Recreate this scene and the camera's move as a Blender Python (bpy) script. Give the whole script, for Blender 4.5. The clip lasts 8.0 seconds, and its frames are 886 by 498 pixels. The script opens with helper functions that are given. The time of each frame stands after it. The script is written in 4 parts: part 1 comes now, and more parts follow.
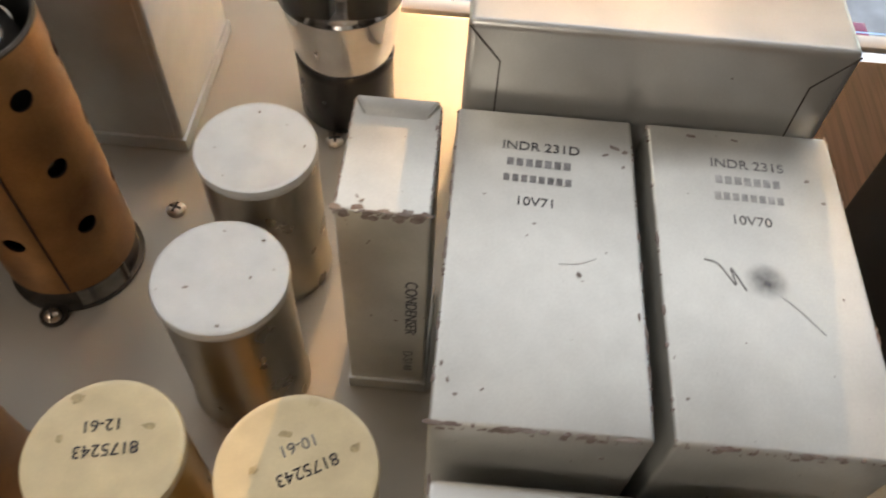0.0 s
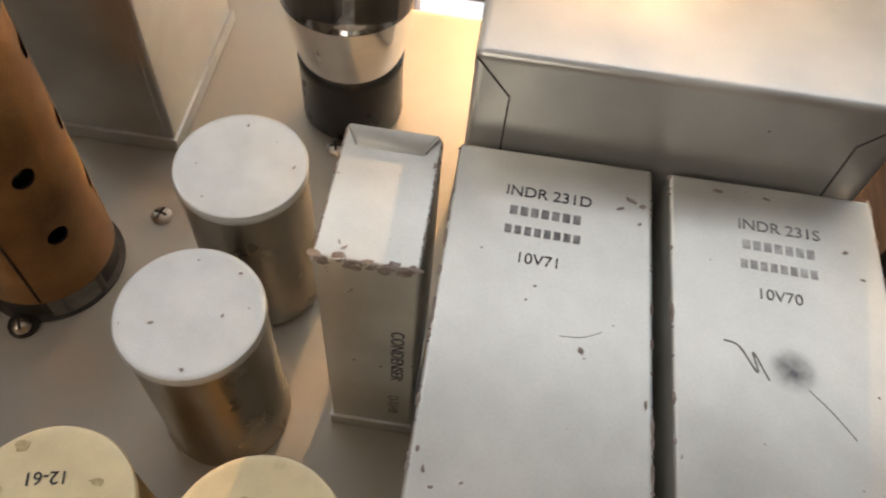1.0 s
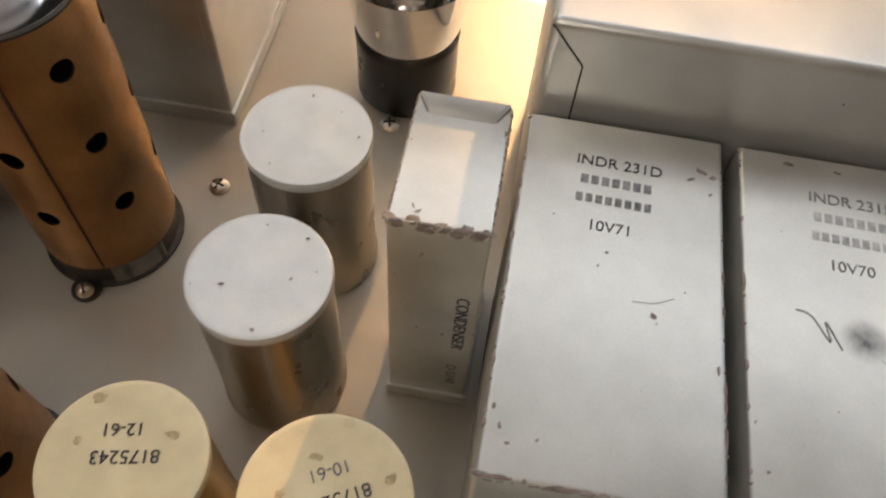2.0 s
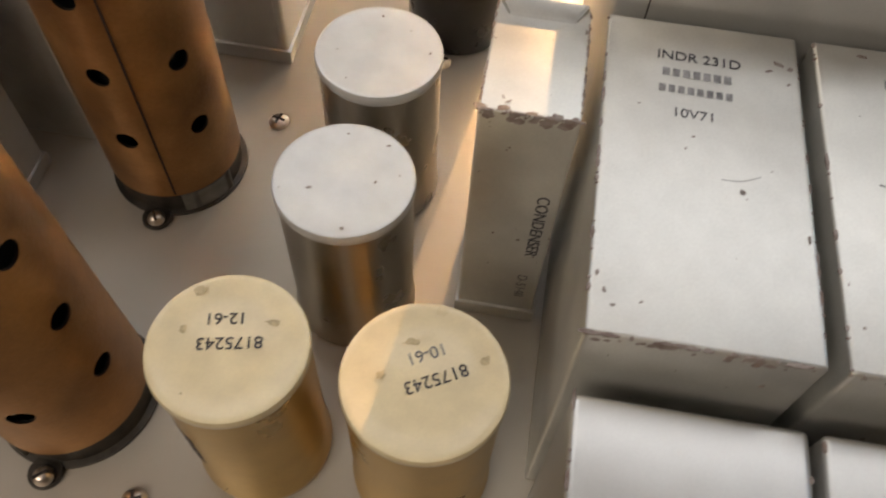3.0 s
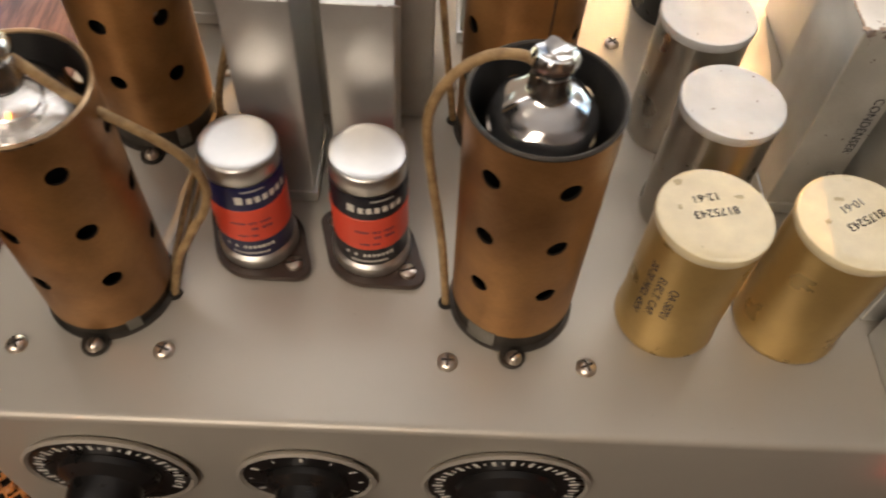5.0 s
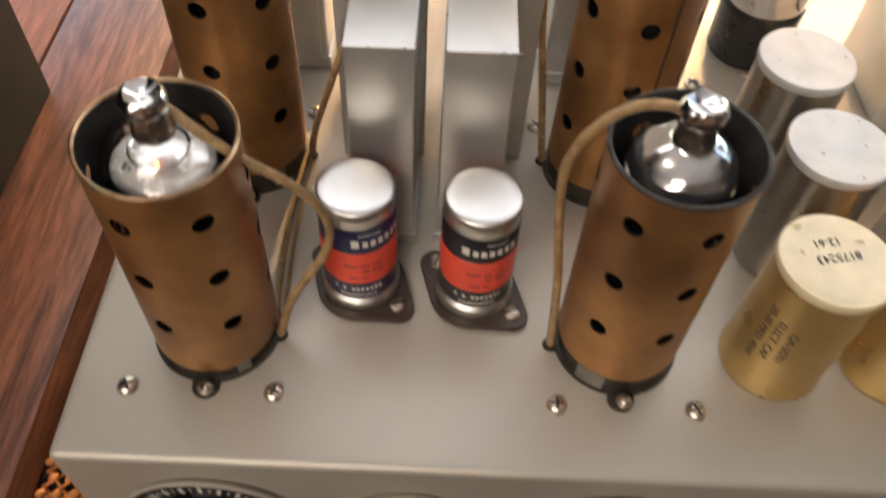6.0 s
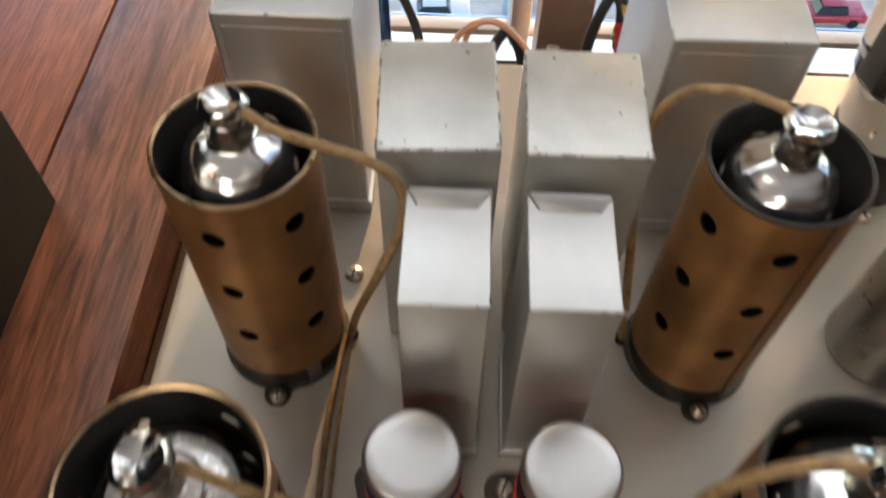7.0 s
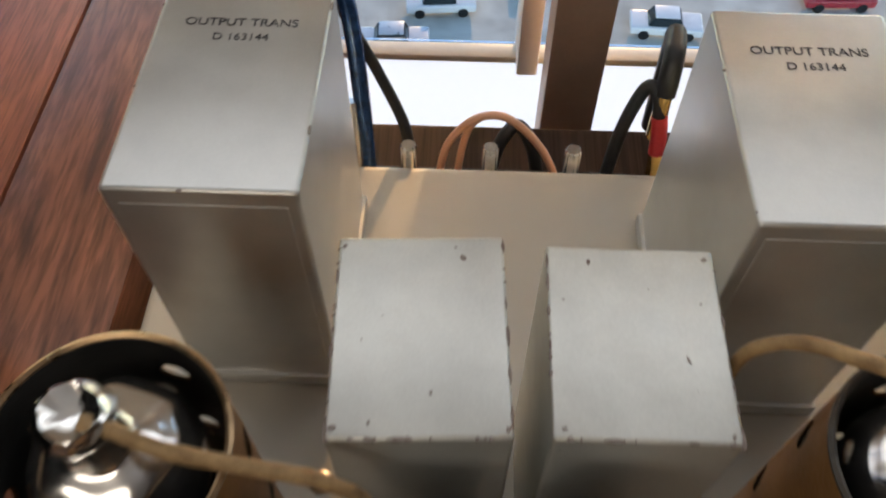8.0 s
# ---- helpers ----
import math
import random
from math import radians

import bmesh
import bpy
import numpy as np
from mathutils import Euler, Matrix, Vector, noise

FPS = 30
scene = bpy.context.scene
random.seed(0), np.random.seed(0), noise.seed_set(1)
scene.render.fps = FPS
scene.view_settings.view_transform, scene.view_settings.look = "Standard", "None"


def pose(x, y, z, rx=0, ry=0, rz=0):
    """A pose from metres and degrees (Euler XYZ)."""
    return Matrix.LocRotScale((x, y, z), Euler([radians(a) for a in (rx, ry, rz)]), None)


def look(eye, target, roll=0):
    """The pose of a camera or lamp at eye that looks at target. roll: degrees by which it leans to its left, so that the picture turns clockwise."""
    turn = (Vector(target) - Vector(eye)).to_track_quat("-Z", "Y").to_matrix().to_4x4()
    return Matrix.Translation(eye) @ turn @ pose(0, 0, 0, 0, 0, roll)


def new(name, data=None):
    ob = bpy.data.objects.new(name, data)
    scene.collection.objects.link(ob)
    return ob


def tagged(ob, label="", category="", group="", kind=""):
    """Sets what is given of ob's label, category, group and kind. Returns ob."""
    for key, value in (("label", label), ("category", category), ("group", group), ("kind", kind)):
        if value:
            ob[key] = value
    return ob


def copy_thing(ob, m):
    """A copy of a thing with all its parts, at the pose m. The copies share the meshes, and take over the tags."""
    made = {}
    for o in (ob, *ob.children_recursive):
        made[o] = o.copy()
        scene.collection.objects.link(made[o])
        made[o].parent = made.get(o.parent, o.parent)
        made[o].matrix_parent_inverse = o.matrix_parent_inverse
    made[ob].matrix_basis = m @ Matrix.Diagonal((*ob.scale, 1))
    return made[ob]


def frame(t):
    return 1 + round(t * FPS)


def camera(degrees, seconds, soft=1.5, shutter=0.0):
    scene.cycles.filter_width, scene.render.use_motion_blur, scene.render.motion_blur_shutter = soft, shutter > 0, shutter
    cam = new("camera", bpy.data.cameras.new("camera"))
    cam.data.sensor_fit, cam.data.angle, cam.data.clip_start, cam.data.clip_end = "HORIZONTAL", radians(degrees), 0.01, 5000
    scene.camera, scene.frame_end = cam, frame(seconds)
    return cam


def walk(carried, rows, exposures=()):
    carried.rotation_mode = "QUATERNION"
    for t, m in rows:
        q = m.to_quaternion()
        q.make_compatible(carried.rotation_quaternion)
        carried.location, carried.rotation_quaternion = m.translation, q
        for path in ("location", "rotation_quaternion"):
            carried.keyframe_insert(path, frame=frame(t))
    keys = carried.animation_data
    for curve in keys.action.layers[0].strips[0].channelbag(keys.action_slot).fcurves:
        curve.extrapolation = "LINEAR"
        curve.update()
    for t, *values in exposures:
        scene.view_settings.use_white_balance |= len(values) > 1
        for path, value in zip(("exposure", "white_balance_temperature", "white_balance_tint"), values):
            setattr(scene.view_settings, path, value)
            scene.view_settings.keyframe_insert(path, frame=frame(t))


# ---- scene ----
cam = camera(57.5, 8.0, soft=2.0, shutter=0.5)
PATH = [
    (0, (0.007, 0.046, 0.237), (-0.017, 1.204, -1.394), 4.1),
    (0.5, (0.015, 0.063, 0.233), (-0.002, 1.188, -1.421), 5.6),
    (1, (0.01, 0.072, 0.231), (-0.046, 1.175, -1.436), 6.1),
    (1.2, (0.008, 0.072, 0.23), (-0.065, 1.171, -1.439), 6.1),
    (2.3, (-0.002, 0.058, 0.228), (-0.124, 1.135, -1.453), 4.4),
    (2.5, (-0.004, 0.053, 0.224), (-0.134, 1.129, -1.457), 4.1),
    (3, (-0.014, 0.039, 0.221), (-0.128, 1.107, -1.466), 3.8),
    (3.5, (-0.037, 0.029, 0.228), (-0.104, 1.102, -1.459), 3.7),
    (4, (-0.078, 0.003, 0.235), (-0.1, 1.1, -1.438), 3.6),
    (4.5, (-0.117, -0.025, 0.244), (-0.103, 1.095, -1.412), 3.4),
    (4.7, (-0.133, -0.034, 0.25), (-0.101, 1.095, -1.401), 3.8),
    (5.8, (-0.186, -0.051, 0.25), (-0.145, 1.158, -1.343), 4.2),
    (6, (-0.19, -0.041, 0.2525), (-0.165, 1.167, -1.342), 3.6),
    (6.5, (-0.2, 0.001, 0.258), (-0.199, 1.188, -1.352), 2.4),
    (6.8, (-0.205, 0.034, 0.2575), (-0.221, 1.187, -1.377), 1.6),
    (7, (-0.207, 0.055, 0.258), (-0.237, 1.207, -1.378), 1.2),
    (7.5, (-0.21, 0.107, 0.25), (-0.251, 1.251, -1.389), 0.6),
    (8, (-0.206, 0.147, 0.234), (-0.254, 1.276, -1.415), -0.1),
]
EXPOSURES = [(0.0, 1.9, 6700, 10), (1.2, 1.85, 6700, 10), (2.5, 1.95, 6700, 11), (3.5, 2.05, 7000, 12), (4.0, 1.75, 7000, 12), (4.5, 2.1, 7000, 13), (6.0, 2.5, 6600, 12), (6.5, 2.38, 6300, 10), (7.0, 2.05, 6400, 9), (7.5, 1.7, 6200, 9), (8.0, 1.5, 6600, 9)]
walk(cam, [(t, look(eye, target, roll)) for t, eye, target, roll in PATH], EXPOSURES)

# ---------------------------------------------------------------- light
SUN_EL = radians(13)
world = bpy.data.worlds.new("sky")
scene.world = world
world.use_nodes = True
wn = world.node_tree
sky = wn.nodes.new("ShaderNodeTexSky")
sky.sky_type, sky.sun_disc = "NISHITA", False
sky.dust_density, sky.air_density = 0.0, 0.8
sky.sun_elevation, sky.sun_rotation = SUN_EL, math.atan2(0.13, 1.0)
wn.links.new(sky.outputs["Color"], wn.nodes["Background"].inputs["Color"])
wn.nodes["Background"].inputs["Strength"].default_value = 0.14
sun = new("sun", bpy.data.lights.new("sun", "SUN"))
sun.data.energy, sun.data.angle, sun.data.color = 1.2, radians(0.6), (1.0, 0.60, 0.27)
travel = Vector((-0.13, -1.0, -math.tan(SUN_EL) * math.hypot(0.13, 1.0)))
sun.matrix_world = look((0.3, 3, 1.2), Vector((0.3, 3, 1.2)) + travel)
win_light = new("window_light", bpy.data.lights.new("window_light", "AREA"))
win_light.data.shape, win_light.data.size, win_light.data.size_y = "RECTANGLE", 2.4, 1.1
win_light.data.energy, win_light.data.color = 5.0, (0.90, 0.94, 1.0)
win_light.matrix_world = look((-0.05, 0.785, 0.88), (-0.05, -1.0, 0.64))
# Unseen area lamp added behind the camera to fill the deck and fronts.
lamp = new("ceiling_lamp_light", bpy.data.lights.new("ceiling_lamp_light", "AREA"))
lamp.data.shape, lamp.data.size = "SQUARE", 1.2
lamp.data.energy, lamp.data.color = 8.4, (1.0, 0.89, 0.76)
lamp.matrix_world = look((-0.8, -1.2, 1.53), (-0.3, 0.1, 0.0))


# ---------------------------------------------------------------- materials
def links(m):
    return m.node_tree.nodes, m.node_tree.links


def surface(name, base, rough=0.5, metal=0.0, vary=0.12, scale=60.0, grain=900.0, bump=0.05, tint=None, gloss_vary=0.12, coat=0.0,
            spots=None, spot_cover=0.62, spot_scale=140.0):
    """A worn surface: broad stains, fine grain, relief; spots is a colour for chips and marks."""
    m = bpy.data.materials.new(name)
    m.use_nodes = True
    n, l = links(m)
    b = n["Principled BSDF"]
    geo = n.new("ShaderNodeNewGeometry")
    big, fine = n.new("ShaderNodeTexNoise"), n.new("ShaderNodeTexNoise")
    big.inputs["Scale"].default_value, big.inputs["Detail"].default_value = scale, 5
    fine.inputs["Scale"].default_value, fine.inputs["Detail"].default_value = grain, 3
    l.new(geo.outputs["Position"], big.inputs["Vector"])
    l.new(geo.outputs["Position"], fine.inputs["Vector"])
    ramp = n.new("ShaderNodeValToRGB")
    ramp.color_ramp.elements[0].position, ramp.color_ramp.elements[1].position = 0.3, 0.72
    dark = tint or tuple(c * (1 - 2 * vary) for c in base)
    ramp.color_ramp.elements[0].color = (*dark, 1)
    ramp.color_ramp.elements[1].color = (*[min(1, c * (1 + vary)) for c in base], 1)
    l.new(big.outputs["Fac"], ramp.inputs["Fac"])
    mix = n.new("ShaderNodeMix")
    mix.data_type, mix.blend_type = "RGBA", "MULTIPLY"
    mix.inputs["Factor"].default_value = 1.0
    fr = n.new("ShaderNodeMapRange")
    fr.inputs["To Min"].default_value, fr.inputs["To Max"].default_value = 1 - vary, 1 + vary * 0.6
    l.new(fine.outputs["Fac"], fr.inputs["Value"])
    l.new(ramp.outputs["Color"], mix.inputs["A"])
    l.new(fr.outputs["Result"], mix.inputs["B"])
    out = mix.outputs["Result"]
    if spots:
        sp = n.new("ShaderNodeTexNoise")
        sp.inputs["Scale"].default_value, sp.inputs["Detail"].default_value, sp.inputs["Roughness"].default_value = spot_scale, 6, 0.65
        l.new(geo.outputs["Position"], sp.inputs["Vector"])
        cut = n.new("ShaderNodeMapRange")
        cut.inputs["From Min"].default_value, cut.inputs["From Max"].default_value = spot_cover, spot_cover + 0.04
        l.new(sp.outputs["Fac"], cut.inputs["Value"])
        mx = n.new("ShaderNodeMix")
        mx.data_type = "RGBA"
        mx.inputs["B"].default_value = (*spots, 1)
        l.new(cut.outputs["Result"], mx.inputs["Factor"])
        l.new(out, mx.inputs["A"])
        out = mx.outputs["Result"]
    l.new(out, b.inputs["Base Color"])
    b.inputs["Metallic"].default_value = metal
    rr = n.new("ShaderNodeMapRange")
    rr.inputs["To Min"].default_value, rr.inputs["To Max"].default_value = max(0.02, rough - gloss_vary), min(1, rough + gloss_vary)
    l.new(big.outputs["Fac"], rr.inputs["Value"])
    l.new(rr.outputs["Result"], b.inputs["Roughness"])
    b.inputs["Coat Weight"].default_value = coat
    if bump:
        bp = n.new("ShaderNodeBump")
        bp.inputs["Strength"].default_value, bp.inputs["Distance"].default_value = bump, 0.001
        l.new(fine.outputs["Fac"], bp.inputs["Height"])
        l.new(bp.outputs["Normal"], b.inputs["Normal"])
    return m


def wood(name, light, dark, rough=0.35, along=1.6, figure=1.4, across=95):
    m = bpy.data.materials.new(name)
    m.use_nodes = True
    n, l = links(m)
    b = n["Principled BSDF"]
    geo, info = n.new("ShaderNodeNewGeometry"), n.new("ShaderNodeObjectInfo")
    mp = n.new("ShaderNodeMapping")
    mp.inputs["Scale"].default_value = (across, along, across)
    shift = n.new("ShaderNodeVectorMath")
    shift.operation = "ADD"
    comb = n.new("ShaderNodeCombineXYZ")
    l.new(info.outputs["Random"], comb.inputs["Y"])
    l.new(geo.outputs["Position"], shift.inputs[0])
    l.new(comb.outputs["Vector"], shift.inputs[1])
    l.new(shift.outputs["Vector"], mp.inputs["Vector"])
    rings, pores = n.new("ShaderNodeTexNoise"), n.new("ShaderNodeTexNoise")
    rings.inputs["Scale"].default_value, rings.inputs["Detail"].default_value, rings.inputs["Distortion"].default_value = 1.0, 6, figure
    pores.inputs["Scale"].default_value, pores.inputs["Detail"].default_value = 9.0, 4
    l.new(mp.outputs["Vector"], rings.inputs["Vector"])
    l.new(mp.outputs["Vector"], pores.inputs["Vector"])
    ramp = n.new("ShaderNodeValToRGB")
    ramp.color_ramp.elements[0].position, ramp.color_ramp.elements[1].position = 0.36, 0.64
    ramp.color_ramp.elements[0].color, ramp.color_ramp.elements[1].color = (*dark, 1), (*light, 1)
    l.new(rings.outputs["Fac"], ramp.inputs["Fac"])
    mix = n.new("ShaderNodeMix")
    mix.data_type, mix.blend_type = "RGBA", "MULTIPLY"
    mix.inputs["Factor"].default_value = 0.75
    pr = n.new("ShaderNodeValToRGB")
    pr.color_ramp.elements[0].position, pr.color_ramp.elements[1].position = 0.38, 0.55
    pr.color_ramp.elements[0].color = (0.45, 0.4, 0.4, 1)
    l.new(pores.outputs["Fac"], pr.inputs["Fac"])
    l.new(ramp.outputs["Color"], mix.inputs["A"])
    l.new(pr.outputs["Color"], mix.inputs["B"])
    l.new(mix.outputs["Result"], b.inputs["Base Color"])
    b.inputs["Roughness"].default_value = rough
    bp = n.new("ShaderNodeBump")
    bp.inputs["Strength"].default_value, bp.inputs["Distance"].default_value = 0.12, 0.0006
    l.new(pores.outputs["Fac"], bp.inputs["Height"])
    l.new(bp.outputs["Normal"], b.inputs["Normal"])
    return m


def plain(name, base, rough=0.5, metal=0.0, emit=0.0):
    m = bpy.data.materials.new(name)
    m.use_nodes = True
    b = m.node_tree.nodes["Principled BSDF"]
    b.inputs["Base Color"].default_value = (*base, 1)
    b.inputs["Roughness"].default_value, b.inputs["Metallic"].default_value = rough, metal
    if emit:
        b.inputs["Emission Color"].default_value = (*base, 1)
        b.inputs["Emission Strength"].default_value = emit
    return m


def glass(name, rough=0.0):
    m = bpy.data.materials.new(name)
    m.use_nodes = True
    b = m.node_tree.nodes["Principled BSDF"]
    b.inputs["Base Color"].default_value = (1, 1, 1, 1)
    b.inputs["Transmission Weight"].default_value, b.inputs["Roughness"].default_value, b.inputs["IOR"].default_value = 1.0, rough, 1.45
    return m


GREY = surface("grey_enamel", (0.64, 0.64, 0.625), 0.36, 0.75, 0.06, 45, 1500, 0.02, spots=(0.12, 0.08, 0.06), spot_cover=0.74, spot_scale=260)
GREY_WORN = surface("worn_grey_enamel", (0.66, 0.662, 0.632), 0.38, 0.7, 0.10, 42, 1500, 0.02, spots=(0.16, 0.13, 0.12), spot_cover=0.71, spot_scale=300)
CHIP = surface("chipped_edge", (0.13, 0.09, 0.08), 0.65, 0.0, 0.3, 400, 2500, 0.3, tint=(0.35, 0.31, 0.29))
CHASSIS = surface("chassis_enamel", (0.50, 0.465, 0.405), 0.45, 0.4, 0.04, 16, 1800, 0.06, spots=(0.36, 0.32, 0.27), spot_cover=0.66, spot_scale=900)
COPPER = surface("lacquered_copper", (0.46, 0.24, 0.09), 0.40, 0.7, 0.17, 38, 900, 0.12, tint=(0.24, 0.115, 0.045), spots=(0.08, 0.045, 0.03), spot_cover=0.72, spot_scale=160)
COPPER_EDGE = surface("bare_brass_rim", (0.5, 0.34, 0.2), 0.3, 0.9, 0.2, 200, 1500, 0.1)
# Near-black for sleeve insides, socket floors and wire hole edges.
NEAR_BLACK = surface("near_black_inside", (0.018, 0.017, 0.016), 0.6, 0.0, 0.3, 120, 900, 0.1)
# Dark metal, its colour deepened further for the shade round the shield feet.
DARK_METAL = surface("dark_base_metal", (0.075, 0.065, 0.055), 0.45, 0.6, 0.2, 150, 1200, 0.15)
# Same paint twice; side colour darkened for the dim surroundings it mirrors.
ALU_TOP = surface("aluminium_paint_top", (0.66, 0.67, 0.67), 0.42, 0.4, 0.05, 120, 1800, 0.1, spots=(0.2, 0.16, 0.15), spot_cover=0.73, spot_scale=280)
ALU_SIDE = surface("aluminium_paint_side_dimmed", (0.43, 0.41, 0.37), 0.30, 0.95, 0.06, 60, 1500, 0.06)
# Same lacquer twice; top colour paled for glare off its gloss, side darker.
CREAM_TOP = surface("yellowed_lacquer_paled_top", (0.76, 0.655, 0.42), 0.33, 0.0, 0.06, 110, 1400, 0.04, tint=(0.67, 0.57, 0.36), coat=0.4)
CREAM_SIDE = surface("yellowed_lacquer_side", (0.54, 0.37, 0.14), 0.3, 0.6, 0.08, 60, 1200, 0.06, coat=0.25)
CAN_ALU = surface("satin_aluminium", (0.66, 0.645, 0.625), 0.38, 1.0, 0.04, 90, 2400, 0.03, gloss_vary=0.05)
RED_LABEL = surface("red_paper_label", (0.78, 0.075, 0.035), 0.4, 0.0, 0.04, 90, 1500, 0.03)
NAVY_LABEL = surface("navy_paper_label", (0.014, 0.016, 0.07), 0.36, 0.0, 0.1, 90, 1500, 0.03)
BLACK_LABEL = surface("black_paper_label", (0.012, 0.012, 0.018), 0.36, 0.0, 0.1, 90, 1500, 0.03)
WAFER = surface("phenolic_wafer", (0.055, 0.035, 0.027), 0.4, 0.0, 0.15, 140, 1500, 0.05)
PRINT_WHITE = plain("white_print", (0.72, 0.70, 0.64), 0.5)
PRINT_BLACK = surface("black_stamp_ink", (0.045, 0.045, 0.06), 0.6, 0.0, 0.3, 500, 3000, 0.0)
PRINT_FAINT = surface("faded_stamp_ink", (0.27, 0.27, 0.28), 0.55, 0.0, 0.25, 500, 3000, 0.0)
SCREW = surface("nickel_screw", (0.80, 0.71, 0.62), 0.32, 1.0, 0.15, 300, 2000, 0.05)
# Near-black lines drawn for screw slots and sheet seams.
SLOT = plain("dark_slot_line", (0.03, 0.022, 0.018), 0.7)
GETTER = surface("matt_getter_silver", (0.86, 0.85, 0.84), 0.22, 1.0, 0.08, 160, 900, 0.0, gloss_vary=0.12)
SILVER = surface("getter_silver", (0.86, 0.85, 0.84), 0.06, 1.0, 0.05, 90, 900, 0.0, gloss_vary=0.04)
ZINC = surface("dull_zinc_strip", (0.27, 0.26, 0.235), 0.45, 0.8, 0.15, 200, 1500, 0.1)
FOIL = surface("bright_tin_foil", (0.90, 0.89, 0.87), 0.14, 1.0, 0.05, 250, 1800, 0.1, gloss_vary=0.06)
DOME = surface("silvered_glass", (0.92, 0.91, 0.90), 0.19, 1.0, 0.04, 120, 900, 0.0, gloss_vary=0.07)
CAP_METAL = surface("tinned_cap", (0.72, 0.69, 0.64), 0.22, 1.0, 0.12, 250, 1800, 0.25)
WIRE = surface("waxed_cloth_wire", (0.43, 0.29, 0.14), 0.55, 0.0, 0.18, 300, 3000, 0.35, tint=(0.24, 0.14, 0.06))
GLASS = glass("clear_glass")
BAKELITE = surface("black_bakelite", (0.013, 0.012, 0.012), 0.3, 0.0, 0.2, 90, 900, 0.03)
BLACK = surface("black_lacquer", (0.010, 0.010, 0.011), 0.75, 0.0, 0.2, 40, 900, 0.05)
BLACK.node_tree.nodes["Principled BSDF"].inputs["Specular IOR Level"].default_value = 0.08
RUBBER = surface("black_cable_sleeve", (0.015, 0.015, 0.016), 0.5, 0.0, 0.2, 200, 900, 0.08)
BLUE = surface("blue_foil_cable", (0.03, 0.09, 0.25), 0.18, 0.5, 0.3, 300, 900, 0.05)
GOLD = surface("gold_plate", (0.85, 0.55, 0.18), 0.18, 1.0, 0.08, 200, 900, 0.03)
RED = surface("red_sleeve", (0.55, 0.03, 0.04), 0.45, 0.0, 0.1, 200, 900, 0.03)
COPPER_WIRE = surface("copper_cable", (0.78, 0.42, 0.27), 0.36, 0.5, 0.06, 120, 1800, 0.1)
NICKEL = surface("bright_nickel", (0.8, 0.79, 0.77), 0.16, 1.0, 0.06, 200, 900, 0.03)
CANE = surface("orange_woven_cane", (0.60, 0.24, 0.07), 0.38, 0.0, 0.15, 300, 2000, 0.1)
ROSEWOOD = wood("red_rosewood", (0.170, 0.066, 0.046), (0.105, 0.038, 0.028), 0.38, 5.0, 1.8)
ROSEWOOD_RAIL = wood("striped_rosewood", (0.165, 0.076, 0.052), (0.055, 0.023, 0.017), 0.38, 6.0, 2.6, 60)
TABLE = wood("dark_table_wood", (0.05, 0.028, 0.02), (0.03, 0.017, 0.012), 0.7)
TABLE.node_tree.nodes["Principled BSDF"].inputs["Specular IOR Level"].default_value = 0.1
WHITE_PAINT = surface("white_window_paint", (0.80, 0.81, 0.82), 0.45, 0.0, 0.03, 10, 300, 0.03)
CREAM_PAINT = surface("cream_sill_paint", (0.70, 0.64, 0.52), 0.4, 0.0, 0.06, 12, 300, 0.03)
BROWN_POST = surface("brown_mullion_paint", (0.58, 0.45, 0.36), 0.5, 0.0, 0.1, 14, 300, 0.04)
LIGHT_BLOCKER = surface("light_blocker_cloth", (0.55, 0.50, 0.42), 0.8, 0.0, 0.05, 8, 400, 0.1)
WALL = surface("dark_room_wall", (0.16, 0.11, 0.08), 0.8, 0.0, 0.04, 5, 200, 0.05)
CEILING = surface("ceiling_paint", (0.75, 0.73, 0.70), 0.85, 0.0, 0.03, 5, 200, 0.05)
FLOOR = surface("room_floor", (0.10, 0.065, 0.045), 0.5, 0.0, 0.15, 5, 100, 0.05)
ASPHALT = surface("street_asphalt", (0.62, 0.61, 0.54), 0.85, 0.0, 0.15, 0.6, 12, 0.1)
PAVING = surface("street_paving", (0.74, 0.72, 0.66), 0.8, 0.0, 0.12, 0.8, 12, 0.1)
CAR_WHITE = surface("white_car_paint", (0.8, 0.8, 0.8), 0.25, 0.0, 0.02, 2, 100, 0.0, coat=0.5)
CAR_SILVER = surface("silver_car_paint", (0.5, 0.52, 0.54), 0.3, 0.6, 0.02, 2, 100, 0.0, coat=0.5)
CAR_RED = surface("red_car_paint", (0.45, 0.03, 0.04), 0.3, 0.0, 0.02, 2, 100, 0.0, coat=0.5)
CAR_GLASS = plain("dark_car_glass", (0.02, 0.03, 0.035), 0.1)
PRINT_BAR = surface("thin_stamp_ink", (0.27, 0.27, 0.28), 0.5, 0.2, 0.3, 500, 3000, 0.0)
PRINT_BAR_FAINT = surface("rubbed_stamp_ink", (0.46, 0.46, 0.46), 0.45, 0.3, 0.2, 500, 3000, 0.0)
MICA = surface("pale_mica", (0.82, 0.80, 0.77), 0.25, 0.6, 0.15, 300, 1800, 0.05, tint=(0.55, 0.53, 0.5))
RED_INK = plain("red_ink", (0.6, 0.05, 0.05), 0.5)
SMUDGE = plain("grey_smudge", (0.17, 0.17, 0.19), 0.5)


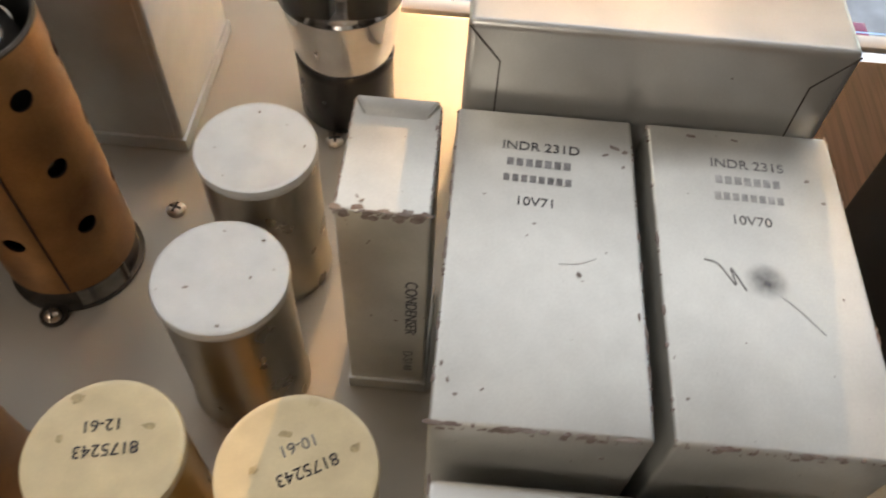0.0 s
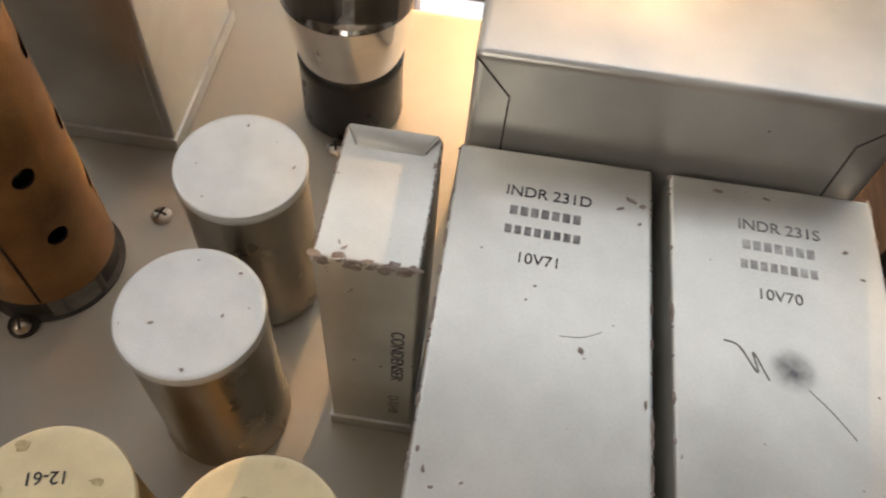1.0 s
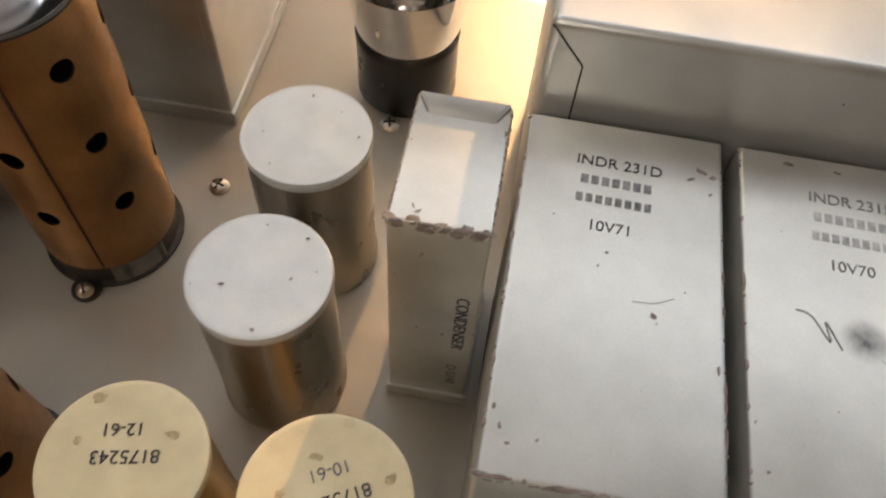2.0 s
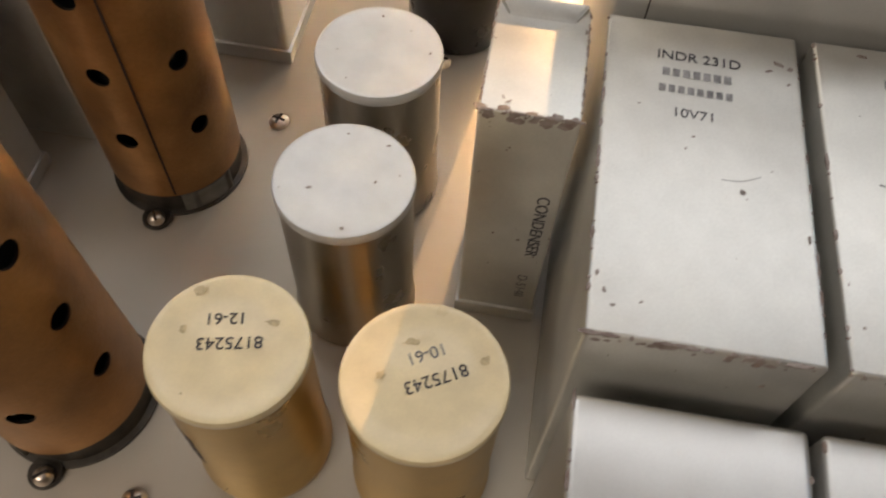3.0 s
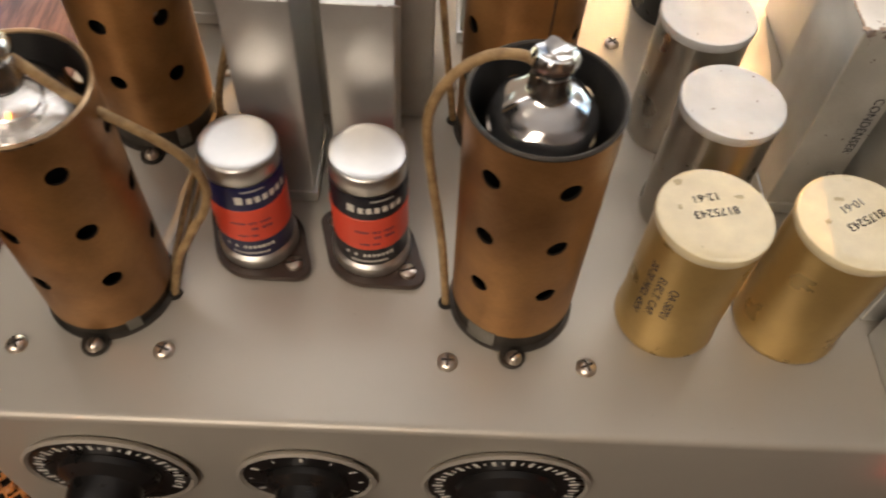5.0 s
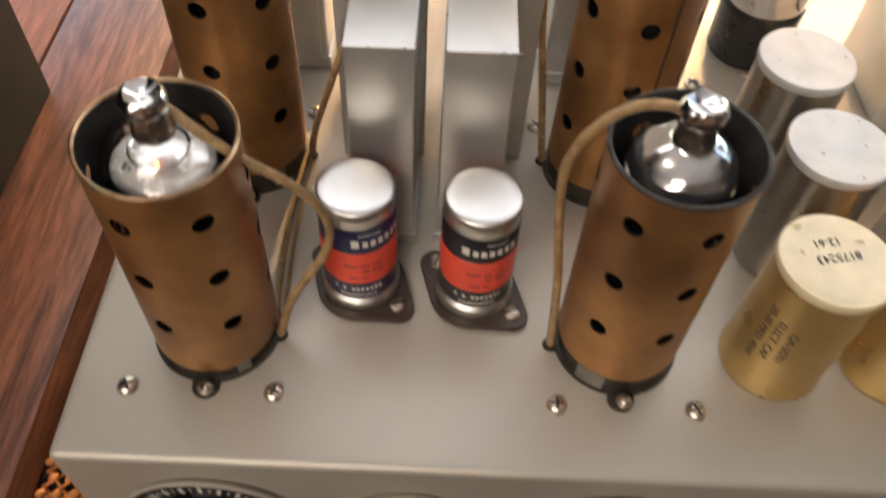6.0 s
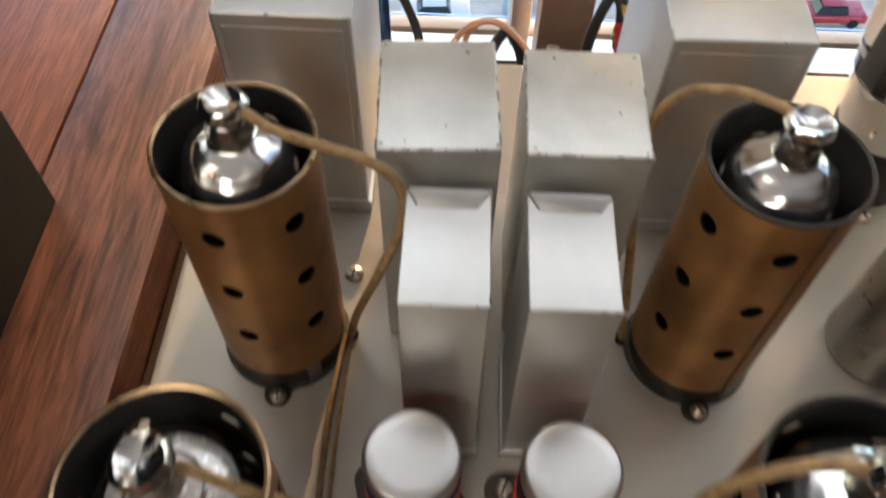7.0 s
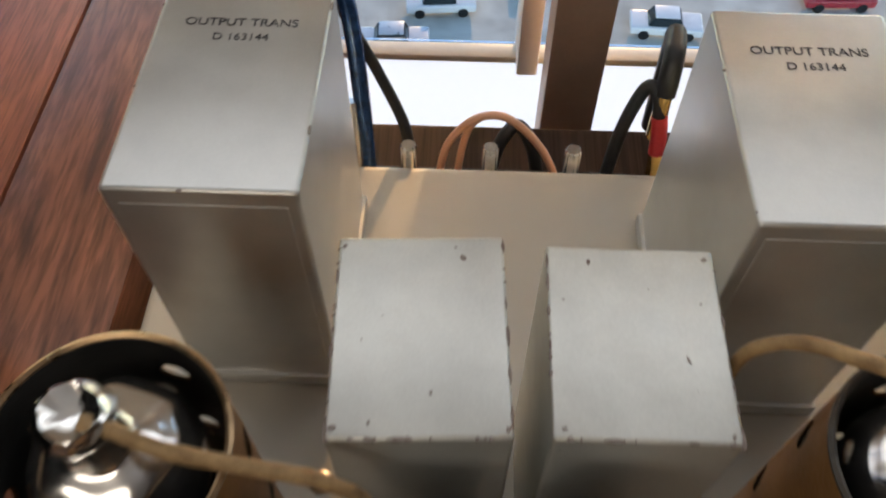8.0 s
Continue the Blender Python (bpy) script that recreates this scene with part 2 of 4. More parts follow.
def soft_edge(m, reach, most):
    """Let a mark fade out towards its rim, unevenly."""
    n, l = m.node_tree.nodes, m.node_tree.links
    tc, ln, nz = n.new("ShaderNodeTexCoord"), n.new("ShaderNodeVectorMath"), n.new("ShaderNodeTexNoise")
    ln.operation = "LENGTH"
    nz.inputs["Scale"].default_value = 400
    mr, mul, tr, mix = n.new("ShaderNodeMapRange"), n.new("ShaderNodeMath"), n.new("ShaderNodeBsdfTransparent"), n.new("ShaderNodeMixShader")
    mr.inputs["From Min"].default_value, mr.inputs["From Max"].default_value = reach, 0.0
    mr.inputs["To Min"].default_value, mr.inputs["To Max"].default_value = 0.0, most
    mul.operation = "MULTIPLY"
    l.new(tc.outputs["Object"], ln.inputs[0])
    l.new(tc.outputs["Object"], nz.inputs["Vector"])
    l.new(ln.outputs["Value"], mr.inputs["Value"])
    l.new(mr.outputs["Result"], mul.inputs[0])
    l.new(nz.outputs["Fac"], mul.inputs[1])
    l.new(mul.outputs["Value"], mix.inputs["Fac"])
    l.new(tr.outputs["BSDF"], mix.inputs[1])
    l.new(n["Principled BSDF"].outputs["BSDF"], mix.inputs[2])
    l.new(mix.outputs["Shader"], n["Material Output"].inputs["Surface"])
    return m


soft_edge(SMUDGE, 0.0052, 1.3)
STAIN = surface("brown_lacquer_stain", (0.56, 0.45, 0.25), 0.3, 0.0, 0.2, 500, 1500, 0.0)
JEWEL = plain("red_jewel", (0.8, 0.06, 0.03), 0.2, 0.0, 1.2)
FROST = bpy.data.materials.new("frosted_film")
FROST.use_nodes = True
_n, _l = FROST.node_tree.nodes, FROST.node_tree.links
_t = _n.new("ShaderNodeBsdfTranslucent")
_t.inputs["Color"].default_value = (0.72, 0.78, 0.88, 1)
_l.new(_t.outputs["BSDF"], _n["Material Output"].inputs["Surface"])
FILAMENT = plain("glowing_filament", (1.0, 0.25, 0.04), 0.5, 0.0, 3.0)


# ---------------------------------------------------------------- building helpers
def mesh_of(bm, name, mat, smooth=True):
    me = bpy.data.meshes.new(name)
    bmesh.ops.recalc_face_normals(bm, faces=bm.faces)
    bm.to_mesh(me)
    bm.free()
    for mm in (mat if isinstance(mat, (list, tuple)) else [mat]):
        me.materials.append(mm)
    if smooth:
        me.shade_smooth()
        me.set_sharp_from_angle(angle=radians(38))
    return me


def part(name, bm, mat, parent=None, label="", smooth=True):
    ob = new(name, mesh_of(bm, name, mat, smooth))
    if parent:
        ob.parent = parent
    if label:
        ob["label"] = label
    return ob


def thing(name, x, y, z, label, category, group="", kind="", rz=0.0):
    ob = new(name)
    ob.empty_display_size = 0.01
    ob.matrix_world = pose(x, y, z, 0, 0, rz)
    return tagged(ob, label, category, group, kind)


def box(x0, x1, y0, y1, z0, z1, bevel=0.0008, seg=2, bm=None):
    bm = bm or bmesh.new()
    r = bmesh.ops.create_cube(bm, size=1.0, matrix=Matrix.Translation(((x0 + x1) / 2, (y0 + y1) / 2, (z0 + z1) / 2)) @ Matrix.Diagonal((x1 - x0, y1 - y0, z1 - z0, 1)))
    if bevel:
        edges = list({e for v in r["verts"] for e in v.link_edges})
        bmesh.ops.bevel(bm, geom=edges, offset=bevel, segments=seg, profile=0.6, affect="EDGES")
    return bm


def lathe(profile, n=48, bm=None, centre=(0, 0)):
    """Turn (radius, height) pairs round the z axis."""
    bm = bm or bmesh.new()
    rings = []
    for r, z in profile:
        if r < 1e-6:
            rings.append([bm.verts.new((centre[0], centre[1], z))])
        else:
            rings.append([bm.verts.new((centre[0] + r * math.cos(2 * math.pi * i / n), centre[1] + r * math.sin(2 * math.pi * i / n), z)) for i in range(n)])
    for a, b in zip(rings, rings[1:]):
        for i in range(n):
            j = (i + 1) % n
            if len(a) == 1 and len(b) == 1:
                continue
            if len(a) == 1:
                bm.faces.new((a[0], b[i], b[j]))
            elif len(b) == 1:
                bm.faces.new((a[i], a[j], b[0]))
            else:
                bm.faces.new((a[i], a[j], b[j], b[i]))
    return bm


def smooth_line(pts, steps=10):
    """Catmull-Rom through the points."""
    p = [Vector(q) for q in pts]
    p = [p[0] * 2 - p[1]] + p + [p[-1] * 2 - p[-2]]
    out = []
    for i in range(1, len(p) - 2):
        for k in range(steps):
            t = k / steps
            out.append(0.5 * ((2 * p[i]) + (p[i + 1] - p[i - 1]) * t + (2 * p[i - 1] - 5 * p[i] + 4 * p[i + 1] - p[i + 2]) * t * t
                              + (3 * p[i] - p[i - 1] - 3 * p[i + 1] + p[i + 2]) * t ** 3))
    out.append(p[-2])
    return out


def cable(pts, r, n=10, steps=10, bm=None):
    bm = bm or bmesh.new()
    line = smooth_line(pts, steps)
    rings, side = [], Vector((0.3, 0.2, 1)).normalized()
    for i, q in enumerate(line):
        d = (line[min(i + 1, len(line) - 1)] - line[max(i - 1, 0)]).normalized()
        side = (side - d * side.dot(d))
        side = side.normalized() if side.length > 1e-5 else d.orthogonal().normalized()
        up = d.cross(side)
        rings.append([bm.verts.new(q + r * (math.cos(2 * math.pi * k / n) * side + math.sin(2 * math.pi * k / n) * up)) for k in range(n)])
    for a, b in zip(rings, rings[1:]):
        for k in range(n):
            bm.faces.new((a[k], a[(k + 1) % n], b[(k + 1) % n], b[k]))
    bm.faces.new(rings[0][::-1])
    bm.faces.new(rings[-1])
    return bm


def writing(text, size, mat, parent, m, thick=0.00006, bend=0.0):
    """Raised letters in the built-in font; bend wraps them round a cylinder of that radius."""
    cu = bpy.data.curves.new("stamp", "FONT")
    cu.body, cu.size, cu.align_x, cu.align_y, cu.extrude = text, size, "CENTER", "CENTER", thick
    ob = new("stamp", cu)
    bpy.context.view_layer.update()
    me = bpy.data.meshes.new_from_object(ob)
    bpy.data.objects.remove(ob)
    if bend:
        for v in me.vertices:
            a = v.co.x / bend
            v.co = Vector(((bend + v.co.z) * math.sin(a), -(bend + v.co.z) * math.cos(a), v.co.y))
    me.materials.clear()
    me.materials.append(mat)
    ob = new("stamped_writing", me)
    ob.parent = parent
    ob.matrix_basis = m
    return ob


def bars(words, size, mat, parent, m, bend=0.0, name="print_bar", fill=0.62):
    """A line of print as plain bars: one list entry is the number of signs of a word."""
    adv = size * 0.62
    x = -adv * (sum(words) + len(words) - 1) / 2
    bm = bmesh.new()
    for w in words:
        for _ in range(w):
            x0, x1 = x + adv * (1 - fill) / 2, x + adv * (1 + fill) / 2
            q = []
            for px, pz in ((x0, -size * 0.33), (x1, -size * 0.33), (x1, size * 0.33), (x0, size * 0.33)):
                if bend:
                    a = px / bend
                    q.append(bm.verts.new(((bend + 0.0001) * math.sin(a), -(bend + 0.0001) * math.cos(a), pz)))
                else:
                    q.append(bm.verts.new((px, pz, 0.0001)))
            bm.faces.new(q)
            x += adv
            if not bend:      # bars on flat lids are parts of their own
                part(name, bm, mat, parent, smooth=False).matrix_basis = m
                bm = bmesh.new()
        x += adv
    if bend:
        tagged(part(name, bm, mat, parent, smooth=False), kind="stuff").matrix_basis = m


# ---------------------------------------------------------------- the room and the view
def structure(name, bm, mat, label, category):
    return tagged(part(name, bm, mat, None, "", False), label, category, "", "structure")


WY = 0.80      # plane of the window
structure("floor", box(-3.0, 3.0, -3.0, WY, -0.86, -0.80, 0), FLOOR, "brown wooden floor of the room", "floor")
structure("ceiling", box(-3.0, 3.0, -3.0, WY + 0.2, 1.6, 1.7, 0), CEILING, "plain off-white ceiling of the room", "ceiling")
# Walls out of view, added to close the room, dark to limit bounced light.
structure("wall_south", box(-3.0, 3.0, -3.1, -3.0, -0.86, 1.7, 0), WALL, "unseen dark brown wall closing the room", "wall")
structure("wall_west", box(-3.1, -3.0, -3.1, WY + 0.1, -0.86, 1.7, 0), WALL, "unseen dark brown side wall closing the room", "wall")
structure("wall_east", box(3.0, 3.1, -3.1, WY + 0.1, -0.86, 1.7, 0), WALL, "unseen dark brown side wall closing the room", "wall")
structure("wall_north", box(-3.0, 3.0, WY, WY + 0.06, -0.86, -0.66, 0.002), WALL, "plain wall under the window", "wall")
structure("frosted_pane", box(-1.7, 1.7, WY + 0.02, WY + 0.026, -0.66, -0.3745, 0), FROST, "white frosted lower pane of the window", "window pane")
for a, b in ((-3.0, -1.7), (1.7, 3.0)):
    structure("wall_north", box(a, b, WY, WY + 0.06, -0.383, 1.6, 0), WALL, "plain wall beside the window", "wall")
for a, b in ((-3.0, -1.7), (1.7, 3.0)):
    structure("wall_north", box(a, b, WY, WY + 0.06, -0.659, -0.384, 0), WALL, "plain wall beside the frosted pane", "wall")
win = thing("window_1", 0, WY, -0.385, "large window with brown mullions and cream sill", "window", kind="structure")
part("window_sill", box(-1.7, 1.7, 0.008, 0.030, 0.012, 0.021, 0.003), CREAM_PAINT, win, "cream painted sill rail")
part("window_frame", box(-1.7, 1.7, 0.0, 0.05, 1.93, 1.98, 0.002), BROWN_POST, win, "brown painted head rail")
for px in (-1.25, -0.104, 1.05):
    part("mullion", box(px - 0.027, px + 0.027, -0.075, -0.032, -0.47, 1.98, 0.003), BROWN_POST, win, "brown painted mullion")
    part("casing", box(px - 0.052, px - 0.03, -0.02, 0.05, 0.0215, 1.925, 0.003), WHITE_PAINT, win, "white painted casing")
for a, b in ((-1.22, -0.158), (-0.13, 0.995)):
    pane = part("pane", box(a, b, 0.018, 0.022, 0.032, 1.925, 0), GLASS, win)
    pane.visible_shadow = False

# Unseen sheets added to block sun and sky so only narrow strips stay lit.
part("blind", box(-1.22, -0.158, -0.004, 0.0, 0.555, 1.925, 0), LIGHT_BLOCKER, win, "unseen sheet blocking sun and sky")
part("blind", box(-0.1555, 0.016, -0.004, 0.0, 0.26, 1.925, 0), LIGHT_BLOCKER, win, "unseen sheet blocking sun and sky")
part("blind", box(0.0165, 0.995, -0.004, 0.0, 0.665, 1.925, 0), LIGHT_BLOCKER, win, "unseen sheet blocking sun and sky")
structure("ground", box(-300, 300, WY + 0.6, 500, -32.4, -32.0, 0), ASPHALT, "grey asphalt street far below the window", "ground")
structure("pavement", box(-120, 120, WY + 0.65, 33.0, -31.99, -31.84, 0.01), PAVING, "pale paved pavement along the street", "pavement")


def car(x, y, rz, paint, label):
    c = thing("car", x, y, -32.0, label, "car", "cars on the street", rz=rz)
    bm = box(-2.1, 2.1, -0.85, 0.85, 0.3, 0.85, 0.16, 3)
    part("body", bm, paint, c)
    bm = box(-1.15, 0.95, -0.72, 0.72, 0.82, 1.4, 0.0)
    for v in bm.verts:
        if v.co.z > 1.2:
            v.co.x *= 0.72
            v.co.y *= 0.86
    bmesh.ops.bevel(bm, geom=bm.edges[:], offset=0.07, segments=2, affect="EDGES")
    part("cabin", bm, CAR_GLASS, c, "dark glazed cabin")
    part("roof", box(-0.78, 0.64, -0.58, 0.58, 1.385, 1.43, 0.03), paint, c)
    for wx in (-1.3, 1.3):
        for wy in (-0.8, 0.8):
            w = part("wheel", lathe([(0, -0.1), (0.2, -0.1), (0.31, -0.08), (0.32, 0), (0.31, 0.08), (0.2, 0.1), (0, 0.1)], 20), BAKELITE, c)
            w.matrix_basis = pose(wx, wy, 0.32, 90)
    return c


car(-2.0, 39.9, 5, CAR_WHITE, "white car parked on the street below")
car(11.3, 38.4, -3, CAR_WHITE, "white car standing on the street below")
car(-4.6, 36.4, 3, CAR_SILVER, "silver car parked beside the pavement")
car(-10.5, 40.5, 2, CAR_WHITE, "white car on the street below")
car(4.6, 43.6, 1, CAR_SILVER, "silver car in the street lane")
car(22.0, 41.3, 2, CAR_RED, "red car on the street below")
car(17.0, 37.6, -2, CAR_SILVER, "silver car standing on the street below")

# the furniture that carries the amplifier
TZ = -0.10
structure("tabletop", box(-0.356, 0.62, -0.55, 0.46, TZ - 0.04, TZ, 0.002), TABLE, "dark brown wooden tabletop under the amplifier", "tabletop")
cab = thing("wooden_sideboard", -0.62, 0.1, -0.8, "red-brown rosewood sideboard with a striped edge rail", "sideboard")
SB = (-0.62, 0.1, -0.8)


def at_cab(x0, x1, y0, y1, z0, z1, bev):
    return box(x0 - SB[0], x1 - SB[0], y0 - SB[1], y1 - SB[1], z0 - SB[2], z1 - SB[2], bev)


WZ = -0.077
part("edge_rail", at_cab(-0.4305, -0.359, -0.55, 0.72, TZ - 0.06, WZ, 0.0012), ROSEWOOD_RAIL, cab, "striped rosewood edge rail")
for k, (a, b) in enumerate(((-0.62, -0.4325), (-0.815, -0.622), (-1.01, -0.817))):
    part("board", at_cab(a, b, -0.55, 0.72, TZ - 0.03, WZ - 0.0006 * (k % 2), 0.001), ROSEWOOD, cab)
part("carcass", at_cab(-1.0, -0.365, -0.5, 0.7, -0.8, TZ - 0.0605, 0.002), ROSEWOOD, cab)
spk = thing("black_cabinet", -0.56, 0.17, WZ, "tall matt black cabinet standing on the sideboard", "cabinet")
part("body", box(-0.135, 0.143, -0.16, 0.141, 0.0, 0.42, 0.0015), BLACK, spk)
part("plinth", box(-0.13, 0.138, -0.155, 0.136, -0.0004, 0.004, 0.0005), BAKELITE, spk)

eq = thing("dark_equipment_case", 0.26, 0.12, TZ, "dark brown equipment case beside the amplifier chassis", "equipment case")
part("body", box(-0.107, 0.11, -0.13, 0.128, 0.0, 0.17, 0.003), BLACK, eq)
part("lid", box(-0.108, 0.111, -0.131, 0.129, 0.1705, 0.178, 0.002), BLACK, eq)
# woven grille lying beside the chassis
gr = thing("woven_grille", -0.335, 0.0, TZ, "orange-brown woven cane grille panel beside the chassis", "grille")
part("backing", box(-0.021, 0.022, -0.17, 0.149, 0.0, 0.004, 0.0005), BAKELITE, gr, "dark cloth backing")
bm = bmesh.new()
step = 0.0072
for i in range(-3, 4):
    for j in range(-24, 21):
        cx, cy = i * step + (step / 2 if j % 2 else 0), j * step
        if abs(cx) > 0.0185 or not -0.165 < cy < 0.144:
            continue
        k = bmesh.ops.create_uvsphere(bm, u_segments=10, v_segments=6, radius=0.0025,
                                      matrix=pose(cx, cy, 0.0075, 0, 0, 35) @ Matrix.Diagonal((1.0, 0.72, 0.75, 1)))
tagged(part("cane_knots", bm, CANE, gr), kind="stuff")
bm = bmesh.new()
for j in range(-30, 32):
    for s in (-1, 1):
        cable([(-0.019, j * step - s * 0.019 * 1.0, 0.0052 + 0.0006 * s), (0.0, j * step, 0.0056), (0.019, j * step + s * 0.019, 0.0052 + 0.0006 * s)], 0.0008, 5, 3, bm)
for v in bm.verts:
    v.co.y = min(0.144, max(-0.166, v.co.y))
tagged(part("cane_strands", bm, CANE, gr), kind="stuff")

# ---------------------------------------------------------------- the amplifier chassis
CX0, CX1, CY0, CY1 = -0.312, 0.147, 0.0590, 0.345
ch = thing("amplifier_chassis", (CX0 + CX1) / 2, 0.2, TZ, "warm grey enamelled steel amplifier chassis on the table", "amplifier chassis")
OX, OY, OZ = (CX0 + CX1) / 2, 0.2, TZ


def on_ch(x0, x1, y0, y1, z0, z1, bev, seg=2, bm=None):
    return box(x0 - OX, x1 - OX, y0 - OY, y1 - OY, z0 - OZ, z1 - OZ, bev, seg, bm)


part("deck", on_ch(CX0, CX1, CY0, CY1, TZ + 0.004, 0.0, 0.0035, 4), CHASSIS, ch)
part("base_flange", on_ch(CX0 + 0.004, CX1 - 0.004, CY0 + 0.004, CY1 - 0.004, TZ, TZ + 0.0038, 0.0005), DARK_METAL, ch)


def dial(x, r, marks, label):
    z = -0.042
    d = part("dial", lathe([(0, 0), (r, 0), (r + 0.0012, 0.0006), (r + 0.0022, 0.0022), (r + 0.001, 0.003), (r - 0.0002, 0.002)], 56), [CHASSIS], ch, label)
    d.matrix_basis = pose(x - OX, CY0 - 0.0002 - OY, z - OZ, 90, 0, 0)
    part("dial_face", lathe([(0, 0.0024), (r - 0.0004, 0.0024), (r - 0.0004, 0.0006)], 56), BAKELITE, d, "black engraved dial face")
    k = part("knob", lathe([(0, 0.022), (r * 0.36, 0.022), (r * 0.42, 0.020), (r * 0.46, 0.008), (r * 0.62, 0.005), (r * 0.64, 0.0026), (0, 0.0026)], 40), BAKELITE, d, "black bakelite knob")
    bm = bmesh.new()
    for i in range(marks):
        a = radians(-210 + i * 240 / (marks - 1)) + math.pi
        long = i % 2 == 0
        q = pose(0, 0, 0.00255, 0, 0, math.degrees(a)) @ pose(r * 0.86, 0, 0)
        bmesh.ops.create_cube(bm, size=1, matrix=q @ Matrix.Diagonal((r * (0.13 if long else 0.07), r * (0.05 if long else 0.025), 0.0001, 1)))
    part("dial_marks", bm, PRINT_WHITE, d, smooth=False)
    return d


dial(-0.265, 0.0285, 33, "large black dial with white graduations")
dial(-0.194, 0.0232, 9, "small black dial with white figures")
dial(-0.121, 0.0290, 33, "large black dial with white graduations")
jw = part("indicator_lamp", lathe([(0, 0.006), (0.003, 0.0055), (0.005, 0.0035), (0.0055, 0.0)], 24), JEWEL, ch, "red jewel indicator lamp")
jw.matrix_basis = pose(0.016 - OX, CY0 - 0.0005 - OY, -0.014 - OZ, 90)


# ---------------------------------------------------------------- screws
def screw_proto(x, y, z, cross=True, r=0.0036, name="chassis_screw", label="nickel pan-head screw in the grey chassis", tilt=0):
    s = thing(name, x, y, z, label, "screw", "chassis screws", rz=tilt)
    part("head", lathe([(0, r * 0.62), (r * 0.45, r * 0.58), (r * 0.8, r * 0.42), (r, r * 0.14), (r, 0)], 24), SCREW, s)
    bm = box(-r * 0.62, r * 0.62, -r * 0.12, r * 0.12, r * 0.40, r * 0.645, 0)
    if cross:
        box(-r * 0.12, r * 0.12, -r * 0.62, r * 0.62, r * 0.40, r * 0.643, 0, bm=bm)
    part("slot", bm, SLOT, s, smooth=False)
    return s


first = screw_proto(-0.145, 0.085, 0.0002)
for i, (x, y) in enumerate(((-0.097, 0.085), (-0.242, 0.085), (-0.292, 0.085), (-0.095, 0.221), (-0.147, 0.2205), (-0.245, 0.223), (-0.072, 0.254))):
    copy_thing(first, pose(x, y, 0.0002, 0, 0, 25 + 47 * i))


# ---------------------------------------------------------------- tube shields
def shield(x, y, first_hole, seam, wire_pts, rim_mat, label, cap_turn, lean=(0.0, 0.0), lift=0.0, strip=(-60, -46), clear=False):
    R, T, HT, ZB = 0.0213, 0.0009, 0.1005, 0.0072
    tip = pose(0, 0, lift, -math.degrees(math.atan(lean[1] / 0.1)), math.degrees(math.atan(lean[0] / 0.1)))
    s = thing("tube_shield", x, y, 0.0002, label, "tube shield", "perforated tube shields")
    rows = (0.0342, 0.0602, 0.0862)
    hr = 0.0032
    bm = bmesh.new()

    def ring(rad, z, a0):
        return [bm.verts.new((rad * math.cos(a0 + 2 * math.pi * i / 72), rad * math.sin(a0 + 2 * math.pi * i / 72), z)) for i in range(72)]

    a0 = radians(first_hole) - math.pi / 6
    bounds = [ZB, 0.0228, 0.0482, 0.0737, 0.0965, HT]
    for rad, flip in ((R, False), (R - T, True)):
        rings = [ring(rad, z, a0) for z in bounds]
        for lo, hi in ((0, 1), (4, 5)):
            for i in range(72):
                bm.faces.new((rings[lo][i], rings[lo][(i + 1) % 72], rings[hi][(i + 1) % 72], rings[hi][i]))
        for k, zc in enumerate(rows):
            lo, hi = rings[k + 1], rings[k + 2]
            for c in range(6):
                ids = [(c * 12 + i) % 72 for i in range(13)]
                am = a0 + (c + 0.5) * math.pi / 3
                up = [bm.verts.new((lo[ids[12]].co.x, lo[ids[12]].co.y, bounds[k + 1] + (bounds[k + 2] - bounds[k + 1]) * q / 8)) for q in range(1, 8)]
                down = [bm.verts.new((lo[ids[0]].co.x, lo[ids[0]].co.y, bounds[k + 1] + (bounds[k + 2] - bounds[k + 1]) * q / 8)) for q in range(7, 0, -1)]
                loop = [lo[i] for i in ids] + up + [hi[i] for i in reversed(ids)] + down
                n = len(loop)
                uv = []
                for v in loop:
                    da = math.atan2(v.co.y, v.co.x) - am
                    da = (da + math.pi) % (2 * math.pi) - math.pi
                    uv.append((da * rad, v.co.z - zc))
                prev = loop
                for f in (0.45, 0.75, 1.0):
                    cur = []
                    for u, w in uv:
                        L = math.hypot(u, w)
                        cu, cw = u / L * hr, w / L * hr
                        pu, pw = u + (cu - u) * f, w + (cw - w) * f
                        aa = am + pu / rad
                        cur.append(bm.verts.new((rad * math.cos(aa), rad * math.sin(aa), zc + pw)))
                    for i in range(n):
                        bm.faces.new((prev[i], prev[(i + 1) % n], cur[(i + 1) % n], cur[i]))
                    prev = cur
    bmesh.ops.remove_doubles(bm, verts=bm.verts[:], dist=1e-6)
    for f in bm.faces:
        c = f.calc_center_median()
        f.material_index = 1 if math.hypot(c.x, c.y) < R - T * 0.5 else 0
    part("sleeve", bm, [COPPER, NEAR_BLACK], s).matrix_basis = tip
    rim = part("rim", lathe([(R + 0.00015, HT - 0.0006), (R + 0.00025, HT + 0.0002), (R - T / 2, HT + 0.0006), (R - T - 0.0002, HT + 0.0002), (R - T - 0.0001, HT - 0.0006)], 72), rim_mat, s, "thin bright metal rim")
    rim.matrix_basis = tip
    if seam is not None:
        bm = box(-0.0003, 0.0003, -0.00028, 0.00028, ZB + 0.001, HT - 0.001, 0)
        q = part("seam", bm, SLOT, s, "dark lengthwise seam")
